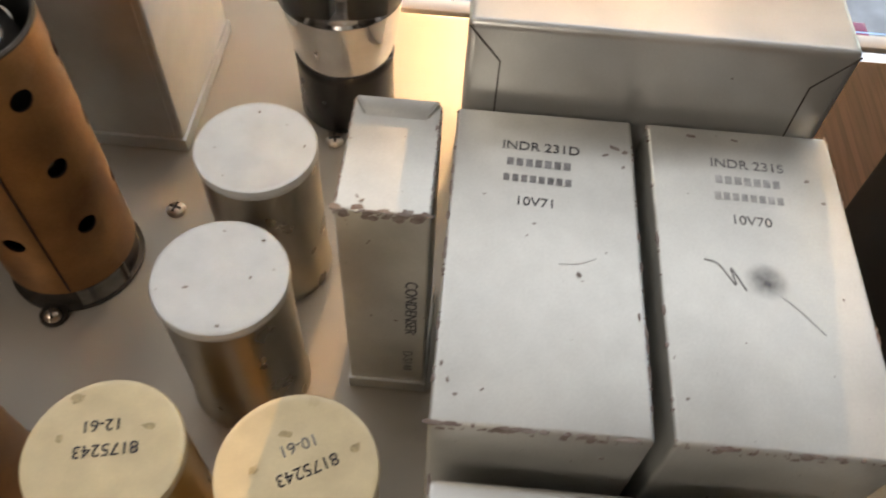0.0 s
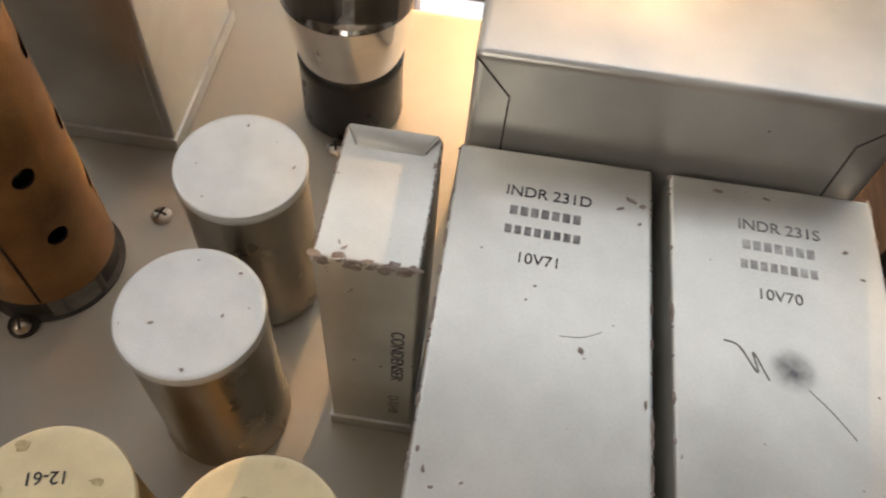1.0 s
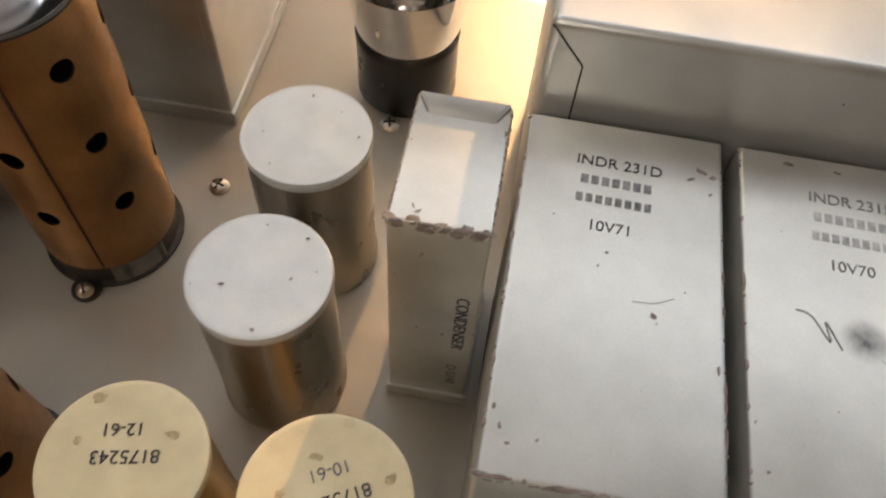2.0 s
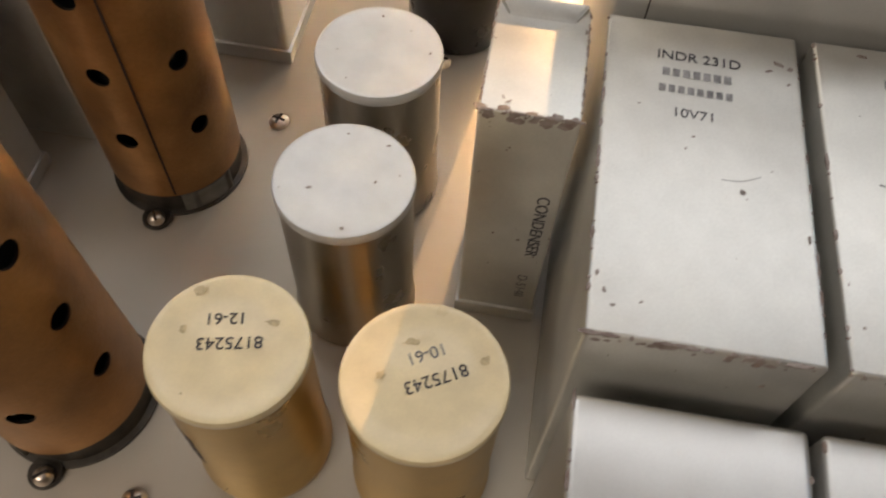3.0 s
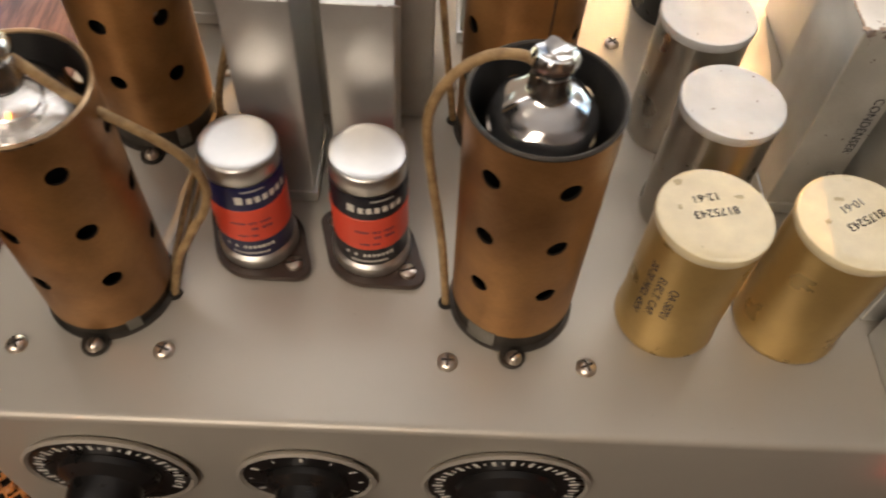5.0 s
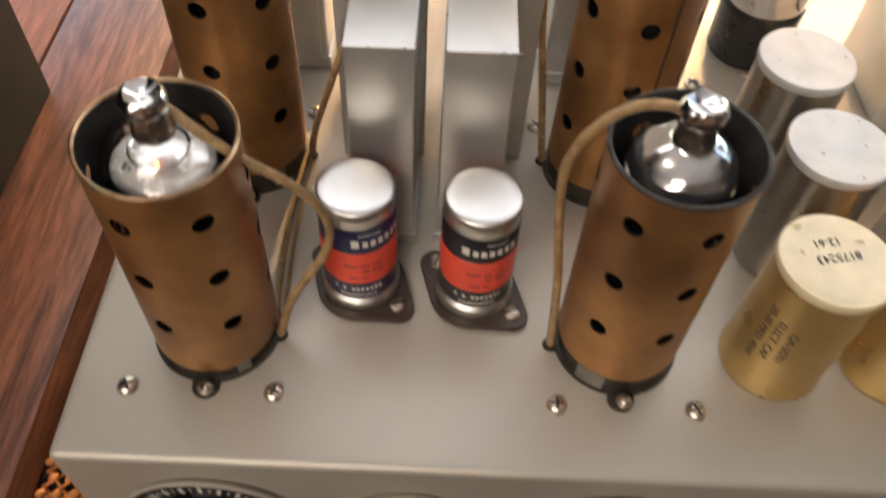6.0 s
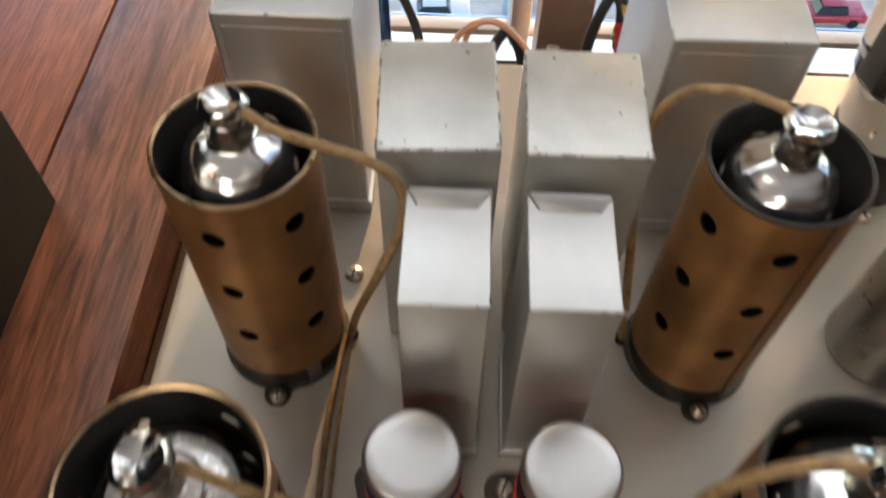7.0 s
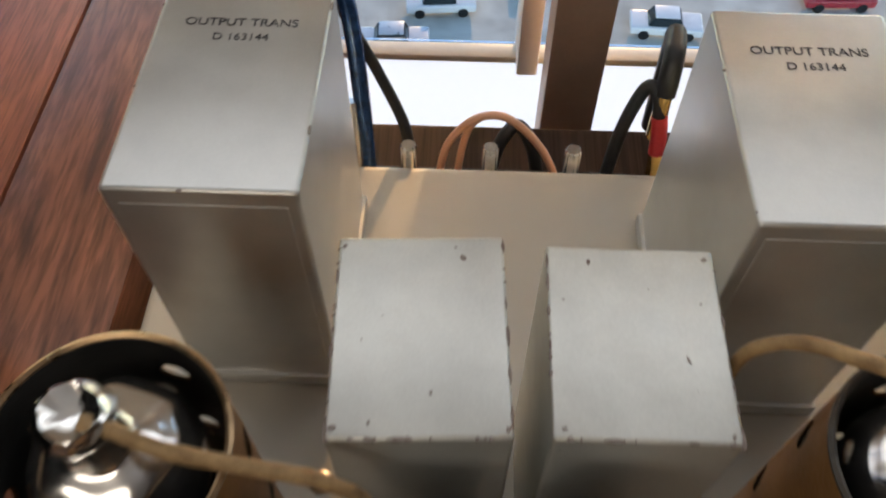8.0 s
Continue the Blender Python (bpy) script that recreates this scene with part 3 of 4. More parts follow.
        q.matrix_basis = tip @ pose(R * math.cos(radians(seam)), R * math.sin(radians(seam)), 0, 0, 0, seam)
    part("skirt", lathe([(R + 0.0010, 0.0), (R + 0.0010, 0.0009), (R - 0.0008, 0.0013), (R - 0.0012, 0.0022), (R - 0.0012, 0.0100 + lift), (R - 0.0018, 0.0100 + lift), (R - 0.0018, 0.0)], 64), DARK_METAL, s, "dark metal base skirt, deepened for shade")
    part("socket", lathe([(0, 0.004), (R - 0.0019, 0.004), (R - 0.0019, 0.0)], 40), NEAR_BLACK, s, "black socket floor")
    bm = bmesh.new()      # clamp strip bent round the skirt
    lo_a, hi_a = strip
    n = max(3, int((hi_a - lo_a) / 4))
    for k in range(n):
        u0, u1 = radians(lo_a + (hi_a - lo_a) * k / n), radians(lo_a + (hi_a - lo_a) * (k + 1) / n)
        vs = [bm.verts.new((rr * math.cos(u), rr * math.sin(u), zz)) for rr in (R - 0.0011, R + 0.0004) for u in (u0, u1) for zz in (0.0014, 0.0070 + lift)]
        for f in ((0, 1, 3, 2), (4, 6, 7, 5), (1, 5, 7, 3), (0, 2, 6, 4), (0, 4, 5, 1), (2, 3, 7, 6)):
            bm.faces.new([vs[j] for j in f])
    bmesh.ops.remove_doubles(bm, verts=bm.verts[:], dist=1e-6)
    part("clamp_strip", bm, ZINC, s, "dull zinc clamp strip")
    bm = lathe([(0, 0.0), (0.0046, 0.0), (0.0047, 0.0005), (0.0045, 0.0016), (0, 0.0017)], 28, None, (0.0, -0.0238))
    part("clip", bm, DARK_METAL, s, "rounded clamp tab, its dark metal deepened for shade")
    hd = part("clip_screw", lathe([(0, 0.0040), (0.0014, 0.0038), (0.0023, 0.0029), (0.0028, 0.0018), (0.0028, 0.0012)], 20), SCREW, s, "nickel clamp screw")
    hd.matrix_basis = pose(0.0006, -0.0252, 0.0008, 0, 0, first_hole * 2)
    part("screw_slot", box(-0.0020, 0.0020, -0.0004, 0.0004, 0.0030, 0.0041, 0), SLOT, hd, smooth=False)
    # the valve that stands in the shield
    v = thing("valve", x, y, 0.0045, "small clear glass valve with pale mica and top cap" if clear else "small glass valve with silvered dome and top cap", "valve", "shielded valves")
    v.matrix_world = pose(x, y, 0.0045) @ tip @ pose(0, 0, 0.0012, 0, 0, cap_turn)
    neck = [(0.0152, 0.0800), (0.0154, 0.0845), (0.0150, 0.0880), (0.0138, 0.0912), (0.0116, 0.0937), (0.0086, 0.0957), (0.0056, 0.0970), (0.0046, 0.0985)]
    part("bulb", lathe([(0.0130, 0.0), (0.0165, 0.02), (0.0182, 0.040), (0.0182, 0.055), (0.0170, 0.062), (0.0156, 0.068), (0.0152, 0.0800)], 48), GETTER, v, "silvered glass bulb")
    if clear:
        dome = part("dome", lathe(neck + [(r - 0.0006, z - 0.0005) for r, z in reversed(neck)], 48), GLASS, v, "clear glass dome")
        dome.visible_shadow = False
        part("mica", lathe([(0, 0.0886), (0.0060, 0.0886), (0.0115, 0.0878), (0.0134, 0.0866), (0.0138, 0.0860), (0, 0.0856)], 40), MICA, v, "pale mica disc")
        for k, (px, py, w) in enumerate(((-0.0046, -0.0086, 0.0011), (-0.0028, -0.0080, 0.0013), (-0.0010, -0.0074, 0.0009), (0.0026, -0.0062, 0.0013), (0.0044, -0.0056, 0.0010), (0.0058, -0.0050, 0.0009))):
            part("print_bar", box(-w / 2, w / 2, -0.0013, 0.0013, 0.08805, 0.0882, 0), PRINT_BLACK, v).matrix_basis = pose(px, py, 0, 0, 0, 18)
        part("red_dot", lathe([(0, 0.0882), (0.0007, 0.0882), (0.0008, 0.0880)], 14), RED_INK, v, "small red ink dot").matrix_basis = pose(0.0009, -0.0070, 0)
        part("getter_ring", lathe([(0.0072, 0.0905), (0.0078, 0.0909), (0.0083, 0.0905), (0.0078, 0.0901), (0.0072, 0.0905)], 32), NICKEL, v, "thin getter ring")
        part("filament", cable([(0.0016, -0.0034, 0.0886), (0.0024, -0.0040, 0.0892), (0.0032, -0.0046, 0.0887)], 0.00045, 8, 4), FILAMENT, v, "glowing orange filament end")
    else:
        bm = lathe([(0.0152, 0.0800), (0.0154, 0.0830)] + [(neck[k][0] * (1 - f) + neck[k + 1][0] * f, neck[k][1] * (1 - f) + neck[k + 1][1] * f) for k in range(1, 7) for f in (0, 0.25, 0.5, 0.75)] + [neck[7]], 64)
        for q in bm.verts:      # uneven hand-blown glass
            q.co += noise.noise_vector(Vector((q.co.x + x, q.co.y, q.co.z)) * 130) * 0.0010
        part("dome", bm, DOME, v, "mirror-silvered glass dome")
        if rim_mat is COPPER_EDGE:
            # Glowing stroke set at the silvered dome in place of the filament's glint.
            part("filament", cable([(-0.0010, -0.0098, 0.0940), (0.0, -0.0104, 0.0936), (0.0012, -0.0108, 0.0932)], 0.00045, 8, 4), FILAMENT, v, "glowing orange stroke for the filament glint")
    part("valve_base", lathe([(0, 0), (0.0162, 0), (0.0162, 0.0165), (0.0150, 0.0175), (0.0142, 0.0173)], 40), BAKELITE, v, "black bakelite base")
    part("top_cap", lathe([(0.0052, 0.0964), (0.0055, 0.0980), (0.0049, 0.1002), (0.0044, 0.1030), (0.0043, 0.1075), (0, 0.1078)], 32), CAP_METAL, v, "bright metal top cap")
    bm = lathe([(0.0044, 0.1040), (0.0052, 0.1046), (0.0058, 0.1062), (0.0061, 0.1082), (0.0056, 0.1098), (0.0047, 0.1106), (0.0034, 0.1098), (0.0016, 0.1092), (0, 0.1092)], 40)
    for q in bm.verts:      # hand-crimped foil
        q.co += noise.noise_vector((q.co + Vector((x, y, 0))) * 330) * 0.0008
    part("grid_clip", bm, FOIL, v, "crimped bright tin grid clip")
    for k, a in enumerate((25, 115, 205, 295)):
        bm = box(0.0046, 0.0054, -0.0017, 0.0017, 0.0990, 0.1052, 0.0003)
        for q in bm.verts:
            q.co.x += max(0.0, 0.1015 - q.co.z) * 0.3
        part("clip_leaf", bm, CAP_METAL, v).matrix_basis = pose(0, 0, 0, 0, 0, a)
    tagged(part("grid_wire", cable(wire_pts, 0.00145, 10, 12), WIRE), "tan waxed cloth wire from valve cap to chassis", "wire", "grid wires")
    return s


S1, S2, S3, S4 = (-0.2655, 0.1100), (-0.1228, 0.1118), (-0.1226, 0.1970), (-0.2660, 0.1960)
shield(*S2, -70, None, [(-0.1265, 0.109, 0.1145), (-0.1330, 0.1105, 0.1160), (-0.1410, 0.1105, 0.1150), (-0.1490, 0.1102, 0.1085), (-0.1540, 0.1100, 0.0980), (-0.1550, 0.1100, 0.0870), (-0.1530, 0.1100, 0.0670), (-0.1490, 0.1095, 0.0370), (-0.146, 0.109, -0.001)],
       DARK_METAL, "brown copper tube shield with round holes and dark rim", 180, (-0.0016, -0.0026), 0.0028, (-136, -108))
shield(*S1, -52, None, [(-0.2615, 0.1070, 0.1135), (-0.2570, 0.1075, 0.1080), (-0.2510, 0.1070, 0.1015), (-0.2420, 0.1068, 0.0930), (-0.2310, 0.1072, 0.0838), (-0.2243, 0.1100, 0.0715), (-0.2220, 0.1120, 0.0580), (-0.2240, 0.1112, 0.0470), (-0.2310, 0.1100, 0.0340), (-0.2380, 0.1090, 0.0195), (-0.2435, 0.108, -0.001)],
       COPPER_EDGE, "amber copper tube shield with round holes", -30, (0.0026, -0.0040), 0.0005, (-60, -47), True)
shield(*S3, -31, -70, [(-0.1235, 0.1990, 0.1155), (-0.1300, 0.2030, 0.1165), (-0.1389, 0.2095, 0.1140), (-0.1470, 0.2175, 0.1050), (-0.1520, 0.2200, 0.0900), (-0.1528, 0.2120, 0.0660), (-0.1503, 0.2058, 0.0430), (-0.1475, 0.2020, 0.020), (-0.1450, 0.200, -0.001)],
       DARK_METAL, "brown copper tube shield with seam and round holes", 180, (0.0004, -0.0010), 0.0025, (-66, -18))
shield(*S4, -41, None, [(-0.2630, 0.1920, 0.1190), (-0.2585, 0.1918, 0.1165), (-0.2520, 0.1905, 0.1125), (-0.2415, 0.1900, 0.1085), (-0.2300, 0.1900, 0.1035), (-0.2235, 0.1900, 0.0965), (-0.2213, 0.1905, 0.0860), (-0.2235, 0.1910, 0.0710), (-0.2300, 0.1915, 0.0500), (-0.2395, 0.1940, 0.0200), (-0.2435, 0.197, -0.001)],
       COPPER_EDGE, "dark brown copper tube shield with brass rim", -20, (0.0014, -0.0026), 0.0040, (-60, -47))
tagged(part("bus_wire", cable([(-0.2455, 0.196, 0.0012), (-0.2472, 0.16, 0.0016), (-0.2465, 0.125, 0.0014), (-0.2442, 0.1085, 0.0010)], 0.0011, 8, 8), WIRE), "tan cloth wire lying along the chassis deck", "wire")
tagged(part("bus_wire", cable([(-0.2430, 0.196, 0.0012), (-0.2440, 0.15, 0.0016), (-0.2432, 0.12, 0.0014), (-0.2428, 0.1085, 0.0010)], 0.0007, 8, 8), WIRE), "thin tan cloth wire lying along the chassis deck", "wire")
for x, y in ((-0.146, 0.109), (-0.2435, 0.108), (-0.1450, 0.200), (-0.2435, 0.197)):
    g = tagged(part("wire_grommet", lathe([(0.0016, 0.0008), (0.0026, 0.0009), (0.0029, 0.0002), (0.0029, -0.0005)], 20), NEAR_BLACK), "dark wire hole edge in the chassis", "grommet", "wire grommets")
    g.matrix_world = pose(x, y, 0.0002)


# ---------------------------------------------------------------- round condensers
def can(x, y, r, h, top_mat, side_mat, label, group, rz=0):
    c = thing("can_condenser", x, y, 0.0002, label, "condenser", group, rz=rz)
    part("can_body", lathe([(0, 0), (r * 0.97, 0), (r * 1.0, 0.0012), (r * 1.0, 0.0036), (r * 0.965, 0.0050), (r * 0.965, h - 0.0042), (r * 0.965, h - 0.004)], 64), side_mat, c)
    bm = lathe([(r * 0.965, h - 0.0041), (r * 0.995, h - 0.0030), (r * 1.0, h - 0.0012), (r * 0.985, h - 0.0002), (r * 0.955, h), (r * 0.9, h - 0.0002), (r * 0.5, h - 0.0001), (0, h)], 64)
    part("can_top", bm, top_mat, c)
    return c


def flat(x, y, z, rz):
    return pose(x, y, z, 0, 0, rz)


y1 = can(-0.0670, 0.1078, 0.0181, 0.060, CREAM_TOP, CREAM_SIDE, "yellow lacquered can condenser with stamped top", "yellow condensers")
writing("8175243", 0.0042, PRINT_BLACK, y1, flat(0.0003, 0.0006, 0.06015, 192))
writing("12-61", 0.0040, PRINT_BLACK, y1, flat(-0.0022, 0.0062, 0.06015, 192))
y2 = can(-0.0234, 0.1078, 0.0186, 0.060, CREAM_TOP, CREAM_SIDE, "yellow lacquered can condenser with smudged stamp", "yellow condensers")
writing("8175243", 0.0042, PRINT_BLACK, y2, flat(0.0024, 0.0002, 0.06015, 209))
writing("10-61", 0.0040, PRINT_FAINT, y2, flat(-0.0006, 0.0056, 0.06015, 209))
for cn, a0 in ((y1, 15), (y2, 40)):
    for k, (tx, da) in enumerate((("QA-50701", 0), ("ELECT. CAP.", -16), ("20-20 MFD. 450V", -31))):
        writing(tx, 0.0040, PRINT_BLACK, cn, pose(0, 0, 0.031, 0, 0, a0 + da - 45) @ pose(0, -0.01752, 0, 90, 0, 0) @ pose(0, 0, 0, 0, 0, -90))
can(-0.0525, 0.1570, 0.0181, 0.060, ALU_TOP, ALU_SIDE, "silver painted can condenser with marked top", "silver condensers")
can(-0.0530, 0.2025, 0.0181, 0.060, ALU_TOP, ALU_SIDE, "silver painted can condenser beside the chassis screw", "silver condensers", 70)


def red_can(x, y, dark, label, turn):
    r, h = 0.0129, 0.0562
    c = thing("electrolytic_capacitor", x, y, 0.0002, label, "capacitor", "red capacitors")
    # wafer: a round plate with two rounded ears
    ears = [(0.0, 0.0, 0.0166), (0.0146, -0.0112, 0.0056), (-0.0146, 0.0115, 0.0056)]
    rim = []
    for k in range(72):
        ca, sa = math.cos(2 * math.pi * k / 72), math.sin(2 * math.pi * k / 72)
        ex, ey, er = max(ears, key=lambda e: e[0] * ca + e[1] * sa + e[2])
        rim.append((ex + er * ca, ey + er * sa))
    bm = bmesh.new()
    rings = [[bm.verts.new((px * f, py * f, pz)) for px, py in rim] for f, pz in ((0.99, 0.0), (1.0, 0.0004), (1.0, 0.0024), (0.985, 0.0028))]
    for lo, hi in zip(rings, rings[1:]):
        for k in range(72):
            bm.faces.new((lo[k], lo[(k + 1) % 72], hi[(k + 1) % 72], hi[k]))
    bm.faces.new(rings[-1])
    bm.faces.new(rings[0][::-1])
    part("wafer", bm, WAFER, c, "dark phenolic mounting wafer")
    part("can_body", lathe([(0, 0.0029), (r + 0.0008, 0.0029), (r + 0.0013, 0.0038), (r + 0.0013, 0.0085), (r + 0.0004, 0.0095), (r - 0.0001, 0.0100), (r - 0.0001, h - 0.0075), (r + 0.0001, h - 0.007),
                            (r + 0.0002, h - 0.0012), (r - 0.0003, h - 0.0004), (r - 0.0011, h), (r * 0.7, h + 0.0001), (0, h + 0.0002)], 56), CAN_ALU, c, "bright aluminium can")
    part("dark_label", lathe([(r + 0.0001, 0.0098), (r + 0.0003, 0.0102), (r + 0.0003, h - 0.0086), (r + 0.0001, h - 0.0082)], 56), dark, c, "dark paper sleeve")
    part("red_label", lathe([(r + 0.0003, 0.0196), (r + 0.0005, 0.0198), (r + 0.0005, 0.0362), (r + 0.0003, 0.0364)], 56), RED_LABEL, c, "bright red paper band")
    bars([1], 0.0058, PRINT_WHITE, c, pose(0, 0, 0.0420, 0, 0, -4 + turn), r + 0.0004, fill=0.72)
    bars([6], 0.0044, PRINT_WHITE, c, pose(0, 0, 0.0416, 0, 0, 40 + turn), r + 0.0004, fill=0.66)
    bars([10], 0.0013, PRINT_WHITE, c, pose(0, 0, 0.0462, 0, 0, 24), r + 0.0004)
    bars([1, 1, 7], 0.0026, PRINT_WHITE, c, pose(0, 0, 0.0163, 0, 0, 2), r + 0.0004)
    bars([12], 0.0018, PRINT_WHITE, c, pose(0, 0, 0.0128, 0, 0, 2), r + 0.0004)
    bars([5, 3, 4], 0.0016, NAVY_LABEL, c, pose(0, 0, 0.0300, 0, 0, 12), r + 0.0006)
    bars([2, 3], 0.0020, NAVY_LABEL, c, pose(0, 0, 0.0270, 0, 0, 26), r + 0.0006)
    bars([4, 3], 0.0014, NAVY_LABEL, c, pose(0, 0, 0.0232, 0, 0, 4), r + 0.0006)
    for sx, sy, t in ((0.0140, -0.0105, 20), (-0.0140, 0.0115, 70)):
        sc = part("wafer_screw", lathe([(0, 0.0020), (0.0016, 0.0019), (0.0028, 0.0012), (0.0031, 0.0)], 20), SCREW, c, "nickel slotted screw")
        sc.matrix_basis = pose(sx, sy, 0.0028, 0, 0, t)
        part("screw_slot", box(-0.0028, 0.0028, -0.0004, 0.0004, 0.0012, 0.0021, 0), SLOT, sc, smooth=False)


red_can(-0.2160, 0.1316, NAVY_LABEL, "red and navy labelled aluminium electrolytic capacitor", 6)
red_can(-0.1742, 0.1302, BLACK_LABEL, "red and black labelled aluminium electrolytic capacitor", -18)


# ---------------------------------------------------------------- boxed condensers and transformers
def worn_box(name, x0, x1, y0, y1, h, mat, label, category, group="", bevel=0.0011, wear=0.0, seams=False, lip=False, turn=0.0):
    cx, cy = (x0 + x1) / 2, (y0 + y1) / 2
    w, d = (x1 - x0) / 2, (y1 - y0) / 2
    t = thing(name, cx, cy, 0.0002, label, category, group, rz=turn)
    bm = box(-w, w, -d, d, 0.0, h, bevel, 3)
    part("can", bm, mat, t)
    rnd = random.Random(int(abs(x0) * 1e5))
    if lip:      # folded lip along the back edge of the lid, and a base flange
        bm = bmesh.new()
        low = [bm.verts.new(q) for q in ((-w + 0.0003, d - 0.0003, h - 0.0004), (w - 0.0003, d - 0.0003, h - 0.0004), (w - 0.0034, d - 0.0062, h - 0.0004), (-w + 0.0034, d - 0.0062, h - 0.0004))]
        top = [bm.verts.new(q) for q in ((-w + 0.0006, d - 0.0006, h + 0.0020), (w - 0.0006, d - 0.0006, h + 0.0020), (w - 0.0038, d - 0.0050, h + 0.0006), (-w + 0.0038, d - 0.0050, h + 0.0006))]
        bm.faces.new(top)
        for k in range(4):
            bm.faces.new((low[k], low[(k + 1) % 4], top[(k + 1) % 4], top[k]))
        bmesh.ops.bevel(bm, geom=bm.edges[:], offset=0.0004, segments=2, affect="EDGES")
        part("lid_lip", bm, mat, t, "folded sheet lip")
        part("base_flange", box(-w - 0.0009, w + 0.0009, -d - 0.0009, d + 0.0009, 0.0, 0.0055, 0.0006), mat, t, "base flange")
    if wear:     # chips along the top edges
        bm = bmesh.new()
        for ex in (-1, 1):
            for k in range(int(26 * wear)):
                yy, L = rnd.uniform(-d, d), 0.0003 + 0.003 * rnd.random() ** 3
                bmesh.ops.create_icosphere(bm, subdivisions=1, radius=1, matrix=Matrix.Translation((ex * (w - 0.00035), yy, h - 0.0004)) @ Matrix.Diagonal((0.0004 + 0.0004 * rnd.random(), L, 0.00045, 1)))
        for k in range(int(22 * wear)):
            xx, L = rnd.uniform(-w, w), 0.0003 + 0.003 * rnd.random() ** 3
            bmesh.ops.create_icosphere(bm, subdivisions=1, radius=1, matrix=Matrix.Translation((xx, -d + 0.00035, h - 0.0004)) @ Matrix.Diagonal((L, 0.0004 + 0.0004 * rnd.random(), 0.0005, 1)))
        if wear > 0.5:      # paint flaked off down the front face
            for k in range(int(46 * wear)):
                xx, L = rnd.uniform(-w, w), 0.0003 + 0.0016 * rnd.random() ** 2
                zz = h - 0.0006 - 0.0022 * rnd.random() ** 2 if k % 4 else h * rnd.uniform(0.3, 0.97)
                if k % 4 == 0:
                    L *= 0.4
                bmesh.ops.create_icosphere(bm, subdivisions=1, radius=1, matrix=Matrix.Translation((xx, -d, zz)) @ Matrix.Diagonal((L, 0.00012, 0.0002 + L * rnd.uniform(0.3, 0.9), 1)))
        tagged(part("edge_chipping", bm, CHIP, t, "brown chipped paint"), kind="stuff")
    if seams:    # folded corners of the front sheet
        for s in (-1, 1):
            bm = cable([(s * (w - 0.0004), -d - 0.00005, h - 0.0012), (s * (w - 0.0085), -d - 0.00005, h - 0.0115)], 0.00022, 5, 2)
            cable([(s * (w - 0.0085), -d - 0.00005, h - 0.0115), (s * (w - 0.0085), -d - 0.00005, 0.004)], 0.00022, 5, 2, bm)
            part("sheet_seam", bm, SLOT, t, "thin dark folded seam")
    return t


c1 = worn_box("boxed_condenser", -0.0212, 0.0013, 0.1585, 0.1945, 0.0905, GREY_WORN, "tall grey boxed condenser with chipped lid edge", "condenser", "boxed condensers", 0.0007, 1.0, lip=True)
writing("CONDENSER", 0.0046, PRINT_BLACK, c1, pose(0.0070, -0.01812, 0.0490, 90, 0, 0) @ pose(0, 0, 0, 0, 0, -90))
writing("D-5148", 0.0040, PRINT_FAINT, c1, pose(0.0062, -0.01812, 0.0190, 90, 0, 0) @ pose(0, 0, 0, 0, 0, -90))
for x0 in (-0.2205, -0.1890):
    worn_box("boxed_condenser", x0, x0 + 0.0225, 0.1535, 0.1885, 0.0945, GREY, "slim blue-grey boxed condenser with folded lid", "condenser", "boxed condensers", 0.0007, 0.12, lip=True)
m1 = worn_box("square_transformer", -0.2303, -0.1967, 0.1990, 0.2425, 0.0985, GREY_WORN, "square grey transformer can with worn top", "transformer", "square transformers", 0.0009, 0.45, turn=2.6)
m2 = worn_box("square_transformer", -0.1888, -0.1546, 0.2010, 0.2430, 0.0962, GREY_WORN, "square grey transformer can with scratched top", "transformer", "square transformers", 0.0009, 0.4)


def output_trans(x0, y0, label, back=0.0):
    x1 = x0 + 0.0445
    t = worn_box("output_transformer", x0, x1, y0, y0 + 0.0695, 0.0955, GREY, label, "transformer", "output transformers", 0.0012, 0.08)
    w, d = 0.02225, 0.03475
    bm = box(-w + 0.0030, w - 0.0030, -d - 0.0003, -d + 0.0004, 0.0075, 0.0905, 0.0003)
    part("front_panel", bm, GREY, t, "flat raised front plate")
    part("base_flange", box(-w - 0.0012, w + 0.0012, -d - 0.0012, d + 0.0012, 0, 0.006, 0.0008), GREY, t)
    writing("OUTPUT TRANS", 0.0040, PRINT_BLACK, t, flat(-0.0002, 0.0205 - back, 0.0956, 0))
    writing("D 163144", 0.0036, PRINT_BLACK, t, flat(0.0004, 0.0150 - back, 0.0956, 0))
    return t


output_trans(-0.2866, 0.2548, "tall grey output transformer can with stamped top")
output_trans(-0.1434, 0.2506, "tall blue-grey output transformer can with stamped top", 0.0010)

